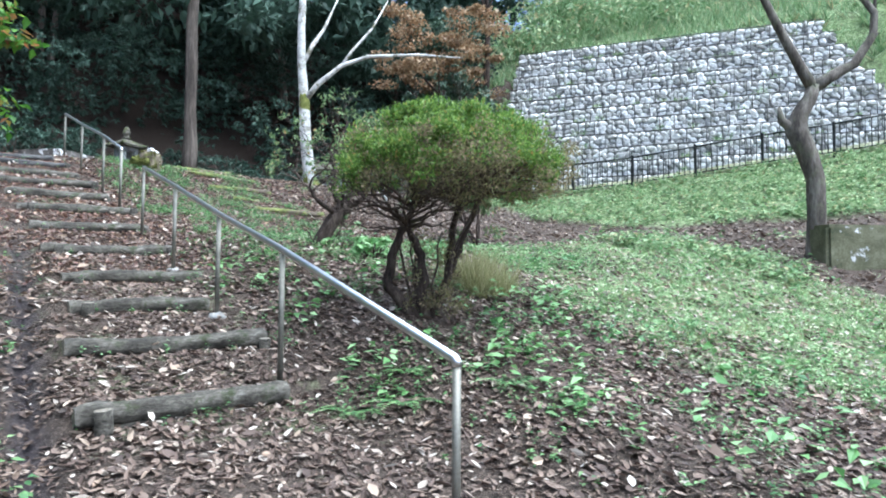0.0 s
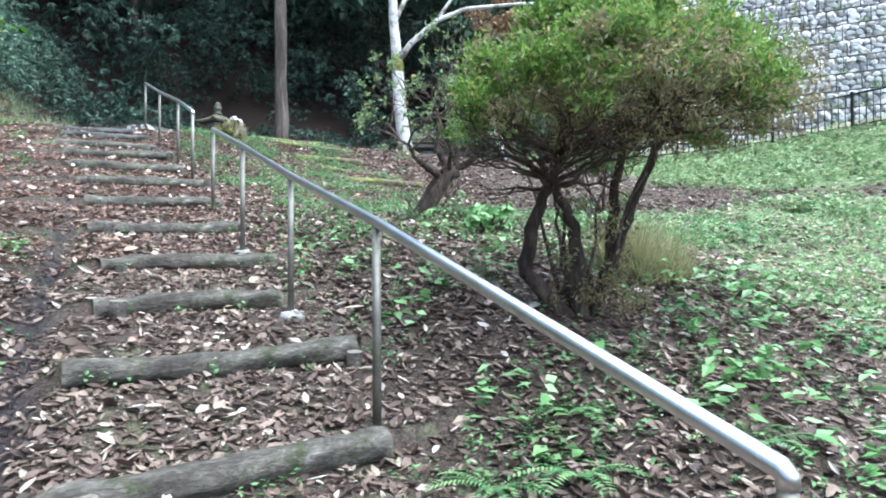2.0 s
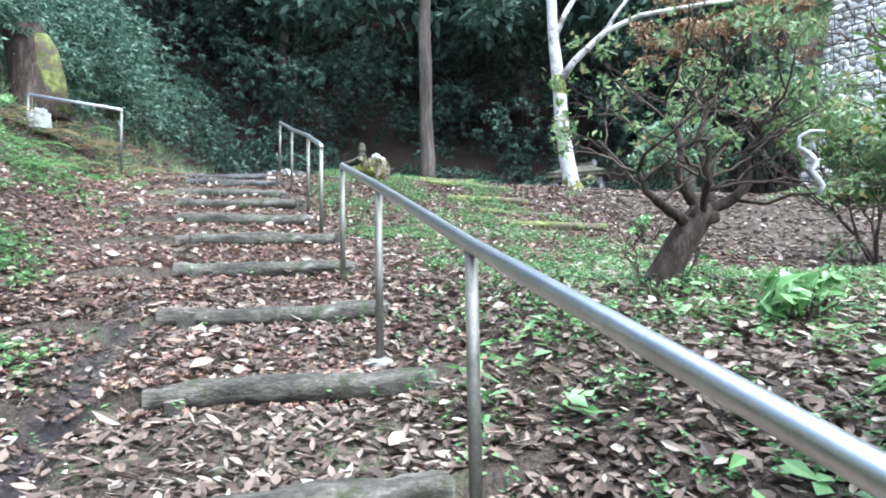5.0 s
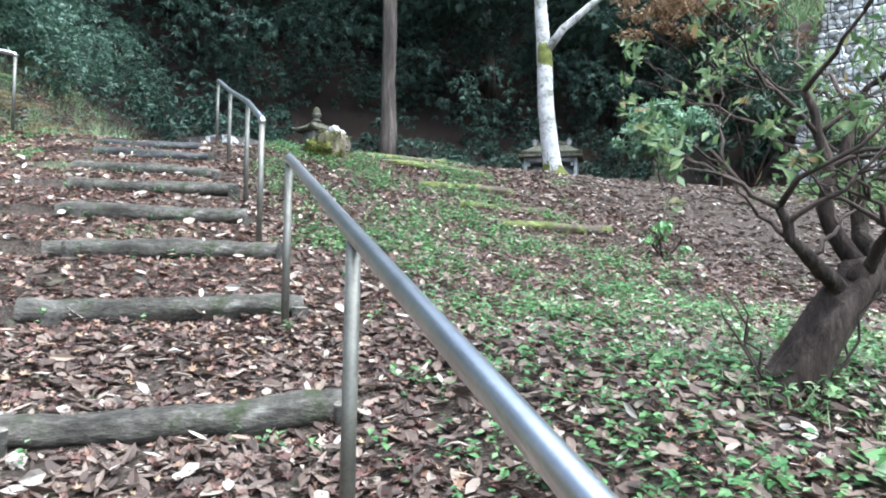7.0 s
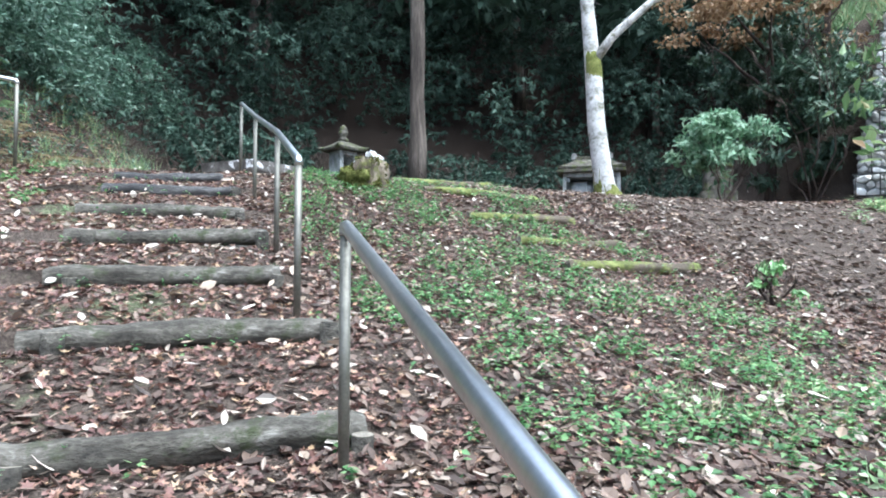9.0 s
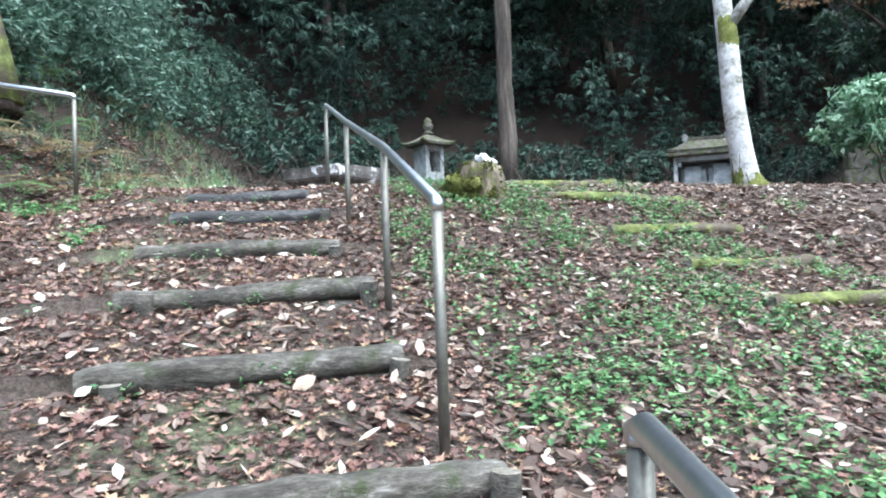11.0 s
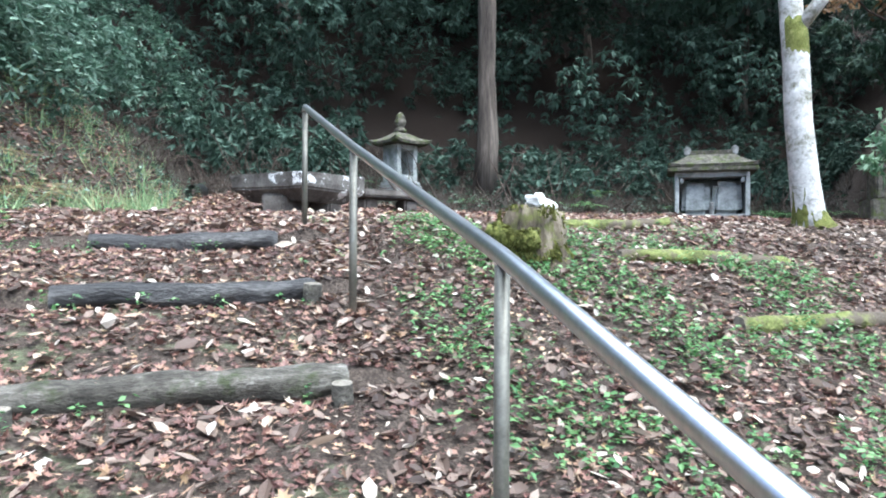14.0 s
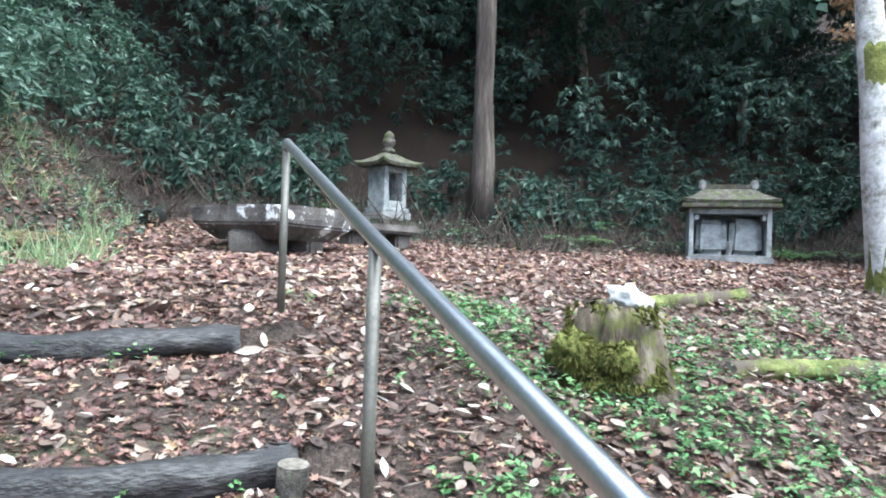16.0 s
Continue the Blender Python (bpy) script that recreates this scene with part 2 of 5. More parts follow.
M_SHRUB = foliage("broad_shrub_leaves", [(0.0, (0.09, 0.2, 0.06)), (0.5, (0.18, 0.36, 0.12)), (1.0, (0.38, 0.54, 0.28))], 0.4, 0.3, 0.5)
M_PALESHRUB = foliage("pale_shrub_leaves", [(0.0, (0.08, 0.17, 0.085)), (0.5, (0.17, 0.3, 0.17)), (1.0, (0.4, 0.53, 0.38))], 0.4, 0.3, 0.5)
M_HILL = foliage("hillside_growth", [(0.0, (0.11, 0.2, 0.08)), (0.5, (0.24, 0.36, 0.17)), (0.85, (0.42, 0.5, 0.28)), (1.0, (0.45, 0.36, 0.2))], 0.6, 0.3)
M_MAPLE = foliage("autumn_maple_leaves", [(0.0, (0.17, 0.095, 0.045)), (0.5, (0.31, 0.2, 0.11)), (1.0, (0.47, 0.36, 0.23))], 0.6, 0.35)
M_MAPLEGREEN = foliage("green_maple_leaves", [(0.0, (0.05, 0.14, 0.02)), (0.6, (0.12, 0.27, 0.03)), (1.0, (0.4, 0.13, 0.07))], 0.5, 0.4)
M_DRYGRASS = foliage("dry_grass", [(0.0, (0.16, 0.16, 0.07)), (0.5, (0.3, 0.3, 0.14)), (1.0, (0.46, 0.42, 0.25))], 0.7, 0.3)
M_AZALEA = foliage("azalea_leaves", [(0.0, (0.07, 0.12, 0.045)), (0.5, (0.16, 0.25, 0.1)), (0.9, (0.3, 0.38, 0.18)), (1.0, (0.4, 0.24, 0.12))], 0.5, 0.4)
M_TWIG = surface("dry_twigs", [(0.3, (0.03, 0.021, 0.017)), (0.7, (0.11, 0.082, 0.066))], 9, 0.95)
M_DULL = foliage("dull_green_leaves", [(0.0, (0.03, 0.06, 0.035)), (0.5, (0.07, 0.125, 0.075)), (1.0, (0.17, 0.24, 0.16))], 0.4, 0.2, 0.4)
M_DEADFERN = foliage("withered_fern", [(0.0, (0.15, 0.11, 0.055)), (0.5, (0.28, 0.22, 0.12)), (1.0, (0.42, 0.37, 0.23))], 0.8, 0.25, 0.1)
M_DEADBRUSH = foliage("dead_brush", [(0.0, (0.05, 0.042, 0.034)), (0.5, (0.105, 0.09, 0.075)), (1.0, (0.19, 0.175, 0.15))], 0.9, 0.1, 0.1)
M_MOSSGREEN = foliage("moss_tufts", [(0.0, (0.05, 0.055, 0.015)), (0.5, (0.11, 0.115, 0.03)), (1.0, (0.2, 0.195, 0.065))], 0.9, 0.2, 0.1)


# ---------------------------------------------------------------- building helpers
def rise(v, pts):
    return np.interp(v, [p for p, _ in pts], [q for _, q in pts])


def ease(v):
    v = np.clip(v, 0, 1)
    return v * v * (3 - 2 * v)


LOGS = [(-1.14, 1.95, 0.12, 2.08, 0.72), (-1.04, 2.86, 0.32, 2.87, 1.0), (-0.86, 3.76, 0.22, 3.84, 1.235), (-0.74, 4.76, 0.46, 4.68, 1.47),
        (-0.76, 5.82, 0.54, 5.82, 1.76), (-0.72, 6.90, 0.56, 6.88, 2.07), (-0.74, 7.84, 0.64, 7.84, 2.365), (-0.78, 8.72, 0.5, 8.76, 2.635),
        (-0.80, 9.60, 0.52, 9.60, 2.905), (-0.86, 10.62, 0.45, 10.62, 3.17), (-0.76, 11.60, 0.48, 11.58, 3.455), (-0.74, 12.70, 0.4, 12.62, 3.72)]
SLOPE = [(-40, -3.0), (-8, -0.5), (-2.3, 0.07), (0, 0.3), (1.95, 0.64), (2.86, 0.93), (3.8, 1.18), (4.7, 1.41), (5.82, 1.71), (6.88, 2.01), (7.84, 2.32),
         (8.74, 2.58), (9.6, 2.84), (10.62, 3.09), (11.6, 3.36), (12.66, 3.62), (13.5, 3.86), (14, 3.95), (17, 4.10), (20, 4.5), (22, 4.82), (24, 5.5), (28, 8.4), (40, 19), (60, 30), (120, 45)]
FX, FY = 14.0, 11.0  # a point of the fence's foot


def along(x, y):
    """Distance out from the fence towards the steps, and along it."""
    return (x - FX) * -0.866 + (y - FY) * -0.5, (x - FX) * 0.5 + (y - FY) * -0.866


def height(x, y):
    """The ground's height; x and y are arrays."""
    x, y = np.asarray(x, float), np.asarray(y, float)
    s = rise(y, SLOPE)
    # treads of the log steps
    tread = s.copy()
    mids = [(a + b) / 2 for _, a, _, b, _ in LOGS]
    for i, (xa, ya, xb, yb, z) in enumerate(LOGS):
        nxt = LOGS[i + 1] if i + 1 < len(LOGS) else (0, 13.6, 0, 13.6, 3.95)
        f = np.clip((x - xa) / (xb - xa), 0, 1)
        y0 = ya + (yb - ya) * f
        y1 = nxt[1] + (nxt[3] - nxt[1]) * f
        u = (y - y0) / (y1 - y0)
        inside = (u >= 0) & (u < 1)
        tread = np.where(inside, z + 0.03 + (nxt[4] - 0.065 - z - 0.03) * ease(u * 1.05), tread)
    lane = ease((x + 1.65) / 0.65) * (1 - ease((x - 0.33 - 0.02 * y) / 0.3)) * (y > 1.7) * (y < 13.5)
    s = s * (1 - lane) + tread * lane
    # the bank beside the rail
    near = rise(y, [(-4, 0.25), (1, 0.3), (2.3, 0.38), (5, 0.36), (6.8, 0.1), (9, -0.05), (10.3, 0.02), (11.62, 0.19), (12.66, 0.2), (13.5, 0.07), (13.8, 0.02), (40, 0)])
    far = rise(y, [(-4, 0.12), (1, 0.12), (5, 0.05), (7, -0.1), (9, -0.08), (12, -0.08), (14, 0.0), (16, 0.05), (20, -0.15), (40, 0)])
    s = s + near * ease((x - 0.15) / 1.2) + far * ease((x - 1.2) / 4) * 1.4
    s = s + np.clip(x - 5, 0, 12) * rise(y, [(-6, 0.12), (4, 0.11), (8, 0.03), (12, 0), (40, 0)])
    # the left bank and the gully at its foot
    foot = rise(y, [(-4, -1.6), (11, -1.55), (13, -2.3), (15, -1.7), (18, -0.7), (22, -0.1), (26, 0.5)])
    steep = rise(y, [(-4, 0.35), (6, 0.4), (11, 0.42), (14, 0.75), (18, 0.95), (30, 0.9)])
    out = np.clip(foot - x, 0, 9)
    s = s + out * steep
    s = s - 0.11 * np.exp(-((x + 1.53 - 0.1 * y) / 0.13) ** 2) * (1 - ease((y - 5) / 2.5)) * ease((y + 1) / 1.5)
    # the green bank below the fence, the terrace, and the hill over the wall
    d, q = along(x, y)
    bank = 4.15 + 0.11 * np.clip(q, -6, 12) - 0.40 * np.clip(d, 0, 40)
    bank = bank - 1.3 * np.clip(-4.6 - q, 0, 9)
    bank = np.where(d < -2.0, bank + np.clip(-2.0 - d, 0, 2.7) * 1.95 + np.clip(-4.7 - d, 0, 60) * 0.62, bank)
    k = 0.35
    s = k * np.logaddexp(s / k, bank / k)
    # unevenness
    s = s + 0.025 * np.sin(3.1 * x + 1.3 * y) * np.sin(2.3 * y - 1.7 * x) * ease((np.abs(x + 0.3) - 0.9) / 0.6) + 0.008 * np.sin(9 * x + 2) * np.sin(8 * y)
    return s


def on(x, y):
    return float(height(np.array([x]), np.array([y]))[0])


def raw_mesh(name, verts, faces, material, smooth=True):
    """A mesh from arrays; faces: an array of triangles or of quads."""
    me = bpy.data.meshes.new(name)
    verts, faces = np.asarray(verts, np.float32), np.asarray(faces, np.int32)
    k = faces.shape[1]
    me.vertices.add(len(verts))
    me.vertices.foreach_set("co", verts.ravel())
    me.loops.add(faces.size)
    me.loops.foreach_set("vertex_index", faces.ravel())
    me.polygons.add(len(faces))
    me.polygons.foreach_set("loop_start", np.arange(len(faces), dtype=np.int32) * k)
    me.polygons.foreach_set("use_smooth", np.full(len(faces), smooth))
    me.update(calc_edges=True)
    me.materials.append(material)
    return me


def part(name, bm, material, parent=None, label=""):
    """Links a bmesh, or a ready mesh, as one object under a thing."""
    if isinstance(bm, bmesh.types.BMesh):
        me = bpy.data.meshes.new(name)
        bm.to_mesh(me)
        bm.free()
        me.materials.append(material)
    else:
        me = bm
    ob = new(name, me)
    if parent is not None:
        ob.parent = parent
    if label:
        ob["label"] = label
    return ob


def holder(name, place, label, category, group="", kind="", turn=0.0):
    ob = new(name)
    ob.empty_display_size = 0.1
    ob.matrix_basis = pose(*place, 0, 0, turn)
    return tagged(ob, label, category, group, kind)


def tube(points, radii, sides=10, rough=0.0, seed=0, caps=True, bm=None, squash=1.0):
    """A bent, tapered round bar along points."""
    rnd = random.Random(seed)
    bm = bm or bmesh.new()
    pts = [Vector(p) for p in points]
    rings = []
    ref = None
    for i, p in enumerate(pts):
        d = (pts[min(i + 1, len(pts) - 1)] - pts[max(i - 1, 0)]).normalized()
        if ref is None:
            ref = d.orthogonal().normalized()
        ref = (ref - d * ref.dot(d)).normalized()
        side = d.cross(ref)
        r = radii[i] if isinstance(radii, (list, tuple)) else radii
        rings.append([bm.verts.new(p + (ref * math.cos(a) + side * math.sin(a) * squash) * r * (1 + rough * (rnd.random() - 0.5) * 2))
                      for a in (2 * math.pi * k / sides for k in range(sides))])
    for a, b in zip(rings, rings[1:]):
        for k in range(sides):
            f = bm.faces.new((a[k], a[(k + 1) % sides], b[(k + 1) % sides], b[k]))
            f.smooth = True
    if caps:
        bm.faces.new(rings[0][::-1])
        bm.faces.new(rings[-1])
    return bm


def wander(a, b, steps, amount, seed, sag=0.0):
    """Points from a to b along a crooked line."""
    rnd = random.Random(seed)
    a, b = Vector(a), Vector(b)
    out = []
    for i in range(steps + 1):
        f = i / steps
        p = a.lerp(b, f)
        if 0 < i < steps:
            p += Vector([rnd.uniform(-1, 1) * amount for _ in range(3)])
        p.z -= sag * 4 * f * (1 - f)
        out.append(p)
    return out


def taper(r0, r1, steps):
    return [r0 + (r1 - r0) * i / steps for i in range(steps + 1)]


def box(size, at=(0, 0, 0), bevel=0.01, bm=None, top=(1, 1)):
    """A bevelled block standing on at; top: how far the upper face is drawn in."""
    bm2 = bmesh.new()
    bmesh.ops.create_cube(bm2, size=1)
    for v in bm2.verts:
        up = v.co.z > 0
        v.co = Vector((v.co.x * size[0] * (top[0] if up else 1), v.co.y * size[1] * (top[1] if up else 1), (v.co.z + 0.5) * size[2]))
    if bevel:
        bmesh.ops.bevel(bm2, geom=bm2.edges[:], offset=bevel, segments=2, affect="EDGES")
    bmesh.ops.translate(bm2, verts=bm2.verts, vec=at)
    if bm is None:
        return bm2
    tmp = bpy.data.meshes.new("tmp")
    bm2.to_mesh(tmp)
    bm2.free()
    bm.from_mesh(tmp)
    bpy.data.meshes.remove(tmp)
    return bm


def roughen(bm, amount, scale, seed=0):
    off = Vector((seed * 7.3, seed * 3.1, seed * 5.7))
    for v in bm.verts:
        v.co += v.normal * noise.noise(v.co * scale + off) * amount
    return bm


def rock(size, seed, cuts=1):
    rnd = random.Random(seed)
    bm = bmesh.new()
    bmesh.ops.create_icosphere(bm, subdivisions=cuts, radius=0.5)
    for f in bm.faces:
        f.smooth = cuts > 1
    for v in bm.verts:
        v.co *= 1 + (rnd.random() - 0.5) * 0.5
        v.co = Vector((v.co.x * size[0], v.co.y * size[1], v.co.z * size[2]))
    return bm


LEAF = np.array([(-0.5, 0, 0), (-0.1, 0.5, 0.16), (-0.05, 0, 0), (-0.1, -0.5, 0.16), (0.5, 0, -0.1)], np.float32)
LEAF_TRIS = np.array([(0, 2, 1), (0, 3, 2), (2, 4, 1), (3, 4, 2)], np.int32)
WIDE = np.array([(-0.5, 0, 0.05), (-0.22, 0, -0.02), (0.14, 0, -0.02), (0.5, 0, 0.16), (-0.24, 0.38, 0.14), (0.12, 0.46, 0.2), (-0.24, -0.38, 0.14), (0.12, -0.46, 0.2)], np.float32)
WIDE_TRIS = np.array([(0, 1, 4), (1, 5, 4), (1, 2, 5), (2, 3, 5), (0, 6, 1), (6, 7, 1), (1, 7, 2), (2, 7, 3)], np.int32)
_lobes = [(0.5, 0.0), (0.2, 0.14), (0.28, 0.46), (0.03, 0.2), (-0.2, 0.42), (-0.2, 0.1), (-0.5, 0.0), (-0.2, -0.1), (-0.2, -0.42), (0.03, -0.2), (0.28, -0.46), (0.2, -0.14)]
STAR = np.array([(-0.05, 0, -0.03)] + [(a, b, 0.32 * (a * a + b * b) ** 0.5) for a, b in _lobes], np.float32)
STAR_TRIS = np.array([(0, k + 1, (k + 1) % 12 + 1) for k in range(12)], np.int32)
BLADE = np.array([(0, -0.5, 0), (0, 0.5, 0), (1, 0, 0)], np.float32)


def leaves(name, places, ways, length, width, material, seed=1, flat=0.0, curl=1.0, fine=False):
    """Many small leaves as one mesh. places, ways: arrays of points and of the way each leaf points; length, width: ranges."""
    r = np.random.RandomState(seed)
    n = len(places)
    ax = ways / (np.linalg.norm(ways, axis=1, keepdims=True) + 1e-9)
    tilt = r.normal(size=(n, 3)) * (1 - flat) + np.array((0, 0, 1.0)) * (0.4 + 2.5 * flat)
    ay = np.cross(tilt, ax)
    ay /= np.linalg.norm(ay, axis=1, keepdims=True) + 1e-9
    az = np.cross(ax, ay)
    ln = r.uniform(*length, n)[:, None]
    wd = r.uniform(*width, n)[:, None] * (r.uniform(0.5, 1.5, (n, 1)) if fine else 1)
    shape, tris = (STAR, STAR_TRIS) if fine == "star" else (WIDE, WIDE_TRIS) if fine else (LEAF, LEAF_TRIS)
    v = np.empty((n, len(shape), 3), np.float32)
    bend = r.uniform(0.0, 1.6, (n, 1))
    for k, (a, b, c) in enumerate(shape):
        v[:, k] = places + ax * ln * a + ay * wd * b + az * wd * c * curl * bend * r.uniform(0.6, 1.4, (n, 1))
    f = (tris[None] + len(shape) * np.arange(n)[:, None, None]).reshape(-1, 3)
    return raw_mesh(name, v.reshape(-1, 3), f, material, smooth=False)


def blades(name, places, ways, length, width, material, seed=1):
    r = np.random.RandomState(seed)
    n = len(places)
    ax = ways / (np.linalg.norm(ways, axis=1, keepdims=True) + 1e-9)
    ay = np.cross(r.normal(size=(n, 3)), ax)
    ay /= np.linalg.norm(ay, axis=1, keepdims=True) + 1e-9
    ln, wd = r.uniform(*length, n)[:, None], r.uniform(*width, n)[:, None]
    v = np.empty((n, 3, 3), np.float32)
    for k, (a, b, c) in enumerate(BLADE):
        v[:, k] = places + ax * ln * a + ay * wd * b
    return raw_mesh(name, v.reshape(-1, 3), np.arange(3 * n, dtype=np.int32).reshape(-1, 3), material, smooth=False)


def clumps(centres, radii, per, seed, squash=0.75, shell=0.5):
    """Leaf places and ways over many rounded, uneven clumps."""
    r = np.random.RandomState(seed)
    c = np.repeat(np.asarray(centres, float), per, axis=0)
    rad = np.repeat(np.asarray(radii, float), per)[:, None]
    d = r.normal(size=(len(c), 3))
    d /= np.linalg.norm(d, axis=1, keepdims=True)
    depth = shell + (1 - shell) * r.rand(len(c), 1) ** 0.6
    p = c + d * rad * depth * np.array((1, 1, squash)) * (0.8 + 0.4 * r.rand(len(c), 1))
    w = d * 0.7 + r.normal(size=d.shape) * 0.6 + np.array((0, 0, -0.35))
    return p, w


def whorls(centres, radii, tips, per, seed, leaf, squash=0.8, droop=0.7):
    """Drooping hands of leaves at the twig ends of many clumps."""
    r = np.random.RandomState(seed)
    c = np.repeat(np.asarray(centres, float), tips, axis=0)
    rad = np.repeat(np.asarray(radii, float), tips)[:, None]
    d = r.normal(size=(len(c), 3)) + np.array((0, -0.25, 0.35))
    d /= np.linalg.norm(d, axis=1, keepdims=True)
    tip = c + d * rad * np.array((1, 1, squash)) * r.uniform(0.55, 1.15, (len(c), 1))
    T, D = np.repeat(tip, per, axis=0), np.repeat(d, per, axis=0)
    w = D * 0.5 + r.normal(size=T.shape) * np.array((0.75, 0.75, 0.4)) + np.array((0, 0, -droop))
    w /= np.linalg.norm(w, axis=1, keepdims=True) + 1e-9
    return T + w * leaf * 0.5, w


# ---------------------------------------------------------------- ground
def axis_steps(stops):
    out = []
    for a, b, step in stops:
        out += list(np.arange(a, b, step))
    return np.array(out + [stops[-1][1]])


def build_ground():
    xs = axis_steps([(-90, -20, 10), (-20, -4, 1.0), (-4, -1.7, 0.2), (-1.7, 1.2, 0.06), (1.2, 7, 0.16), (7, 24, 0.4), (24, 40, 2), (40, 120, 10)])
    ys = axis_steps([(-90, -20, 10), (-20, -4, 1.0), (-4, 1.5, 0.14), (1.5, 13.2, 0.06), (13.2, 24, 0.25), (24, 44, 1.0), (44, 120, 8)])
    gx, gy = np.meshgrid(xs, ys)
    gz = height(gx, gy)
    nx, ny = len(xs), len(ys)
    v = np.stack([gx, gy, gz], -1).reshape(-1, 3)
    i = np.arange(nx * ny).reshape(ny, nx)
    f = np.stack([i[:-1, :-1], i[:-1, 1:], i[1:, 1:], i[1:, :-1]], -1).reshape(-1, 4)
    me = raw_mesh("ground", v, f, M_GROUND)
    x, y = gx.ravel(), gy.ravel()
    d, q = along(x, y)
    green = np.zeros_like(x)
    green += 0.62 * ease((x - 2.3 - 0.3 * np.clip(y - 1.5, 0, 4)) / 1.2) * (1 - ease((y - 4.4) / 2.2)) * (1 - ease((x - 6.8 - 0.3 * y) / 1.0))
    green += 0.12 * ease((x - 0.5) / 0.6) * ease((y - 5.0) / 1.5) * (1 - ease((y - 11.8) / 1.5)) * (1 - ease((x - 3.6) / 1.5))
    green += 0.65 * ease((6.0 - 0.45 * np.clip(y - 5, 0, 7) - d) / 1.3) * ease((q + 4.0) / 1.5)
    green += 0.12 * ease((-2.0 - x) / 0.8) * ease((y - 9) / 2)
    green += 0.22 * ease((x + 1.3) / 0.3) * (1 - ease((x - 0.3) / 0.3)) * (y > 1.5) * (y < 12)
    mud = 0.9 * np.exp(-((x + 1.53 - 0.1 * y) / 0.1) ** 2) * (1 - ease((y - 5) / 2.5)) * ease((y + 1) / 1.5)
    # soil darkened under the trees, shade put into its colour
    shaded_humus = ease((y - 20.6) / 1.6) * (1 - ease((q + 6.5) / 2))
    col = np.stack([green, mud, shaded_humus, 1 + 0 * x], -1).astype(np.float32)
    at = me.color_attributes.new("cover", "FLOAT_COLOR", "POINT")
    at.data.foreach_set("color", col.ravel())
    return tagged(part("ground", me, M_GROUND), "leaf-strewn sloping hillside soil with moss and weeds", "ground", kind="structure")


build_ground()


# ---------------------------------------------------------------- log steps
def log_mesh(length, r, material, seed):
    """A weathered pole: long ridges, knots, a slight bow and worn ends."""
    rnd = random.Random(seed)
    n = 30
    bow = rnd.uniform(-0.018, 0.018)
    pts = [(length * (i / n - 0.5), 0.008 * math.sin(i * 0.25 + seed), 0.006 * math.sin(i * 0.2 + 2 * seed) + bow * (4 * (i / n) * (1 - i / n) - 0.6)) for i in range(n + 1)]
    bm = tube(pts, [r * (1 + 0.05 * (rnd.random() - 0.5) + 0.1 * (i / n - 0.5)) * (0.9 if i in (0, n) else 1) for i in range(n + 1)], 18, 0.02, seed)
    off = Vector((seed * 3.7, seed * 1.9, seed * 2.3))
    for v in bm.verts:
        ridge = noise.noise(Vector((v.co.x * 1.6, v.co.y * 34, v.co.z * 34)) + off) * 0.011
        lump = noise.noise(Vector((v.co.x * 6, v.co.y * 9, v.co.z * 9)) + off) * 0.013
        v.co += Vector((0, v.co.y, v.co.z)).normalized() * (ridge + lump) * (r / 0.055)
    ends = [f for f in bm.faces if len(f.verts) > 4]
    bmesh.ops.inset_region(bm, faces=ends, thickness=0.012, depth=0.006)
    me = bpy.data.meshes.new("log")
    bm.to_mesh(me)
    bm.free()
    me.materials.append(material)
    me.materials.append(M_ENDGRAIN)
    for p in me.polygons:
        if len(p.vertices) > 4:
            p.material_index = 1
    return me


def stake_mesh(r, h, seed):
    bm = tube([(0, 0, -0.14), (0, 0, h * 0.5), (0.004, 0.003, h)], [r, r, r * 0.97], 12, 0.04, seed)
    top = [f for f in bm.faces if len(f.verts) > 4]
    bmesh.ops.inset_region(bm, faces=top, thickness=0.008, depth=0.004)
    me = bpy.data.meshes.new("stake")
    bm.to_mesh(me)
    bm.free()
    me.materials.append(M_LOG)
    me.materials.append(M_ENDGRAIN)
    for p in me.polygons:
        if len(p.vertices) > 4:
            p.material_index = 1
    return me


def lay_log(a, b, z0, z1, r, material, seed, label, group, stakes=(), under=None):
    """A log laid between two points given as (x, y), its middle at z0 to z1, held by stakes at the given shares of its length."""
    pa, pb = Vector((a[0], a[1], z0)), Vector((b[0], b[1], z1))
    d = pb - pa
    mid = (pa + pb) / 2
    t = holder("log_step", mid, label, "log step", group)
    ob = part("log", log_mesh(d.length, r, material, seed), material, t)
    ob.matrix_basis = d.to_track_quat("X", "Z").to_matrix().to_4x4()
    if under:
        f0, f1 = under
        lo = part("lower_log", log_mesh(d.length * (f1 - f0), r * 0.8, material, seed + 50), material, t, "thinner log under the top one")
        lo.matrix_basis = Matrix.Translation(d * ((f0 + f1) / 2 - 0.5) + Vector((0, -0.012, -r * 1.62))) @ ob.matrix_basis
    rnd = random.Random(seed)
    for share, up in stakes:
        p = d * (share - 0.5) + Vector((0, -r - 0.035, up))
        st = part("stake", STAKES[seed % 2], M_LOG, t, "short cut wooden stake")
        st.matrix_basis = pose(*p, rnd.uniform(-6, 6), rnd.uniform(-6, 6), rnd.uniform(0, 360))
    return t


UNDER = {0: (0.05, 0.8), 1: (0.1, 0.7), 4: (0.02, 0.9), 5: (0.25, 0.95), 7: (0.1, 0.98), 8: (0.2, 0.95), 9: (0.15, 0.9)}
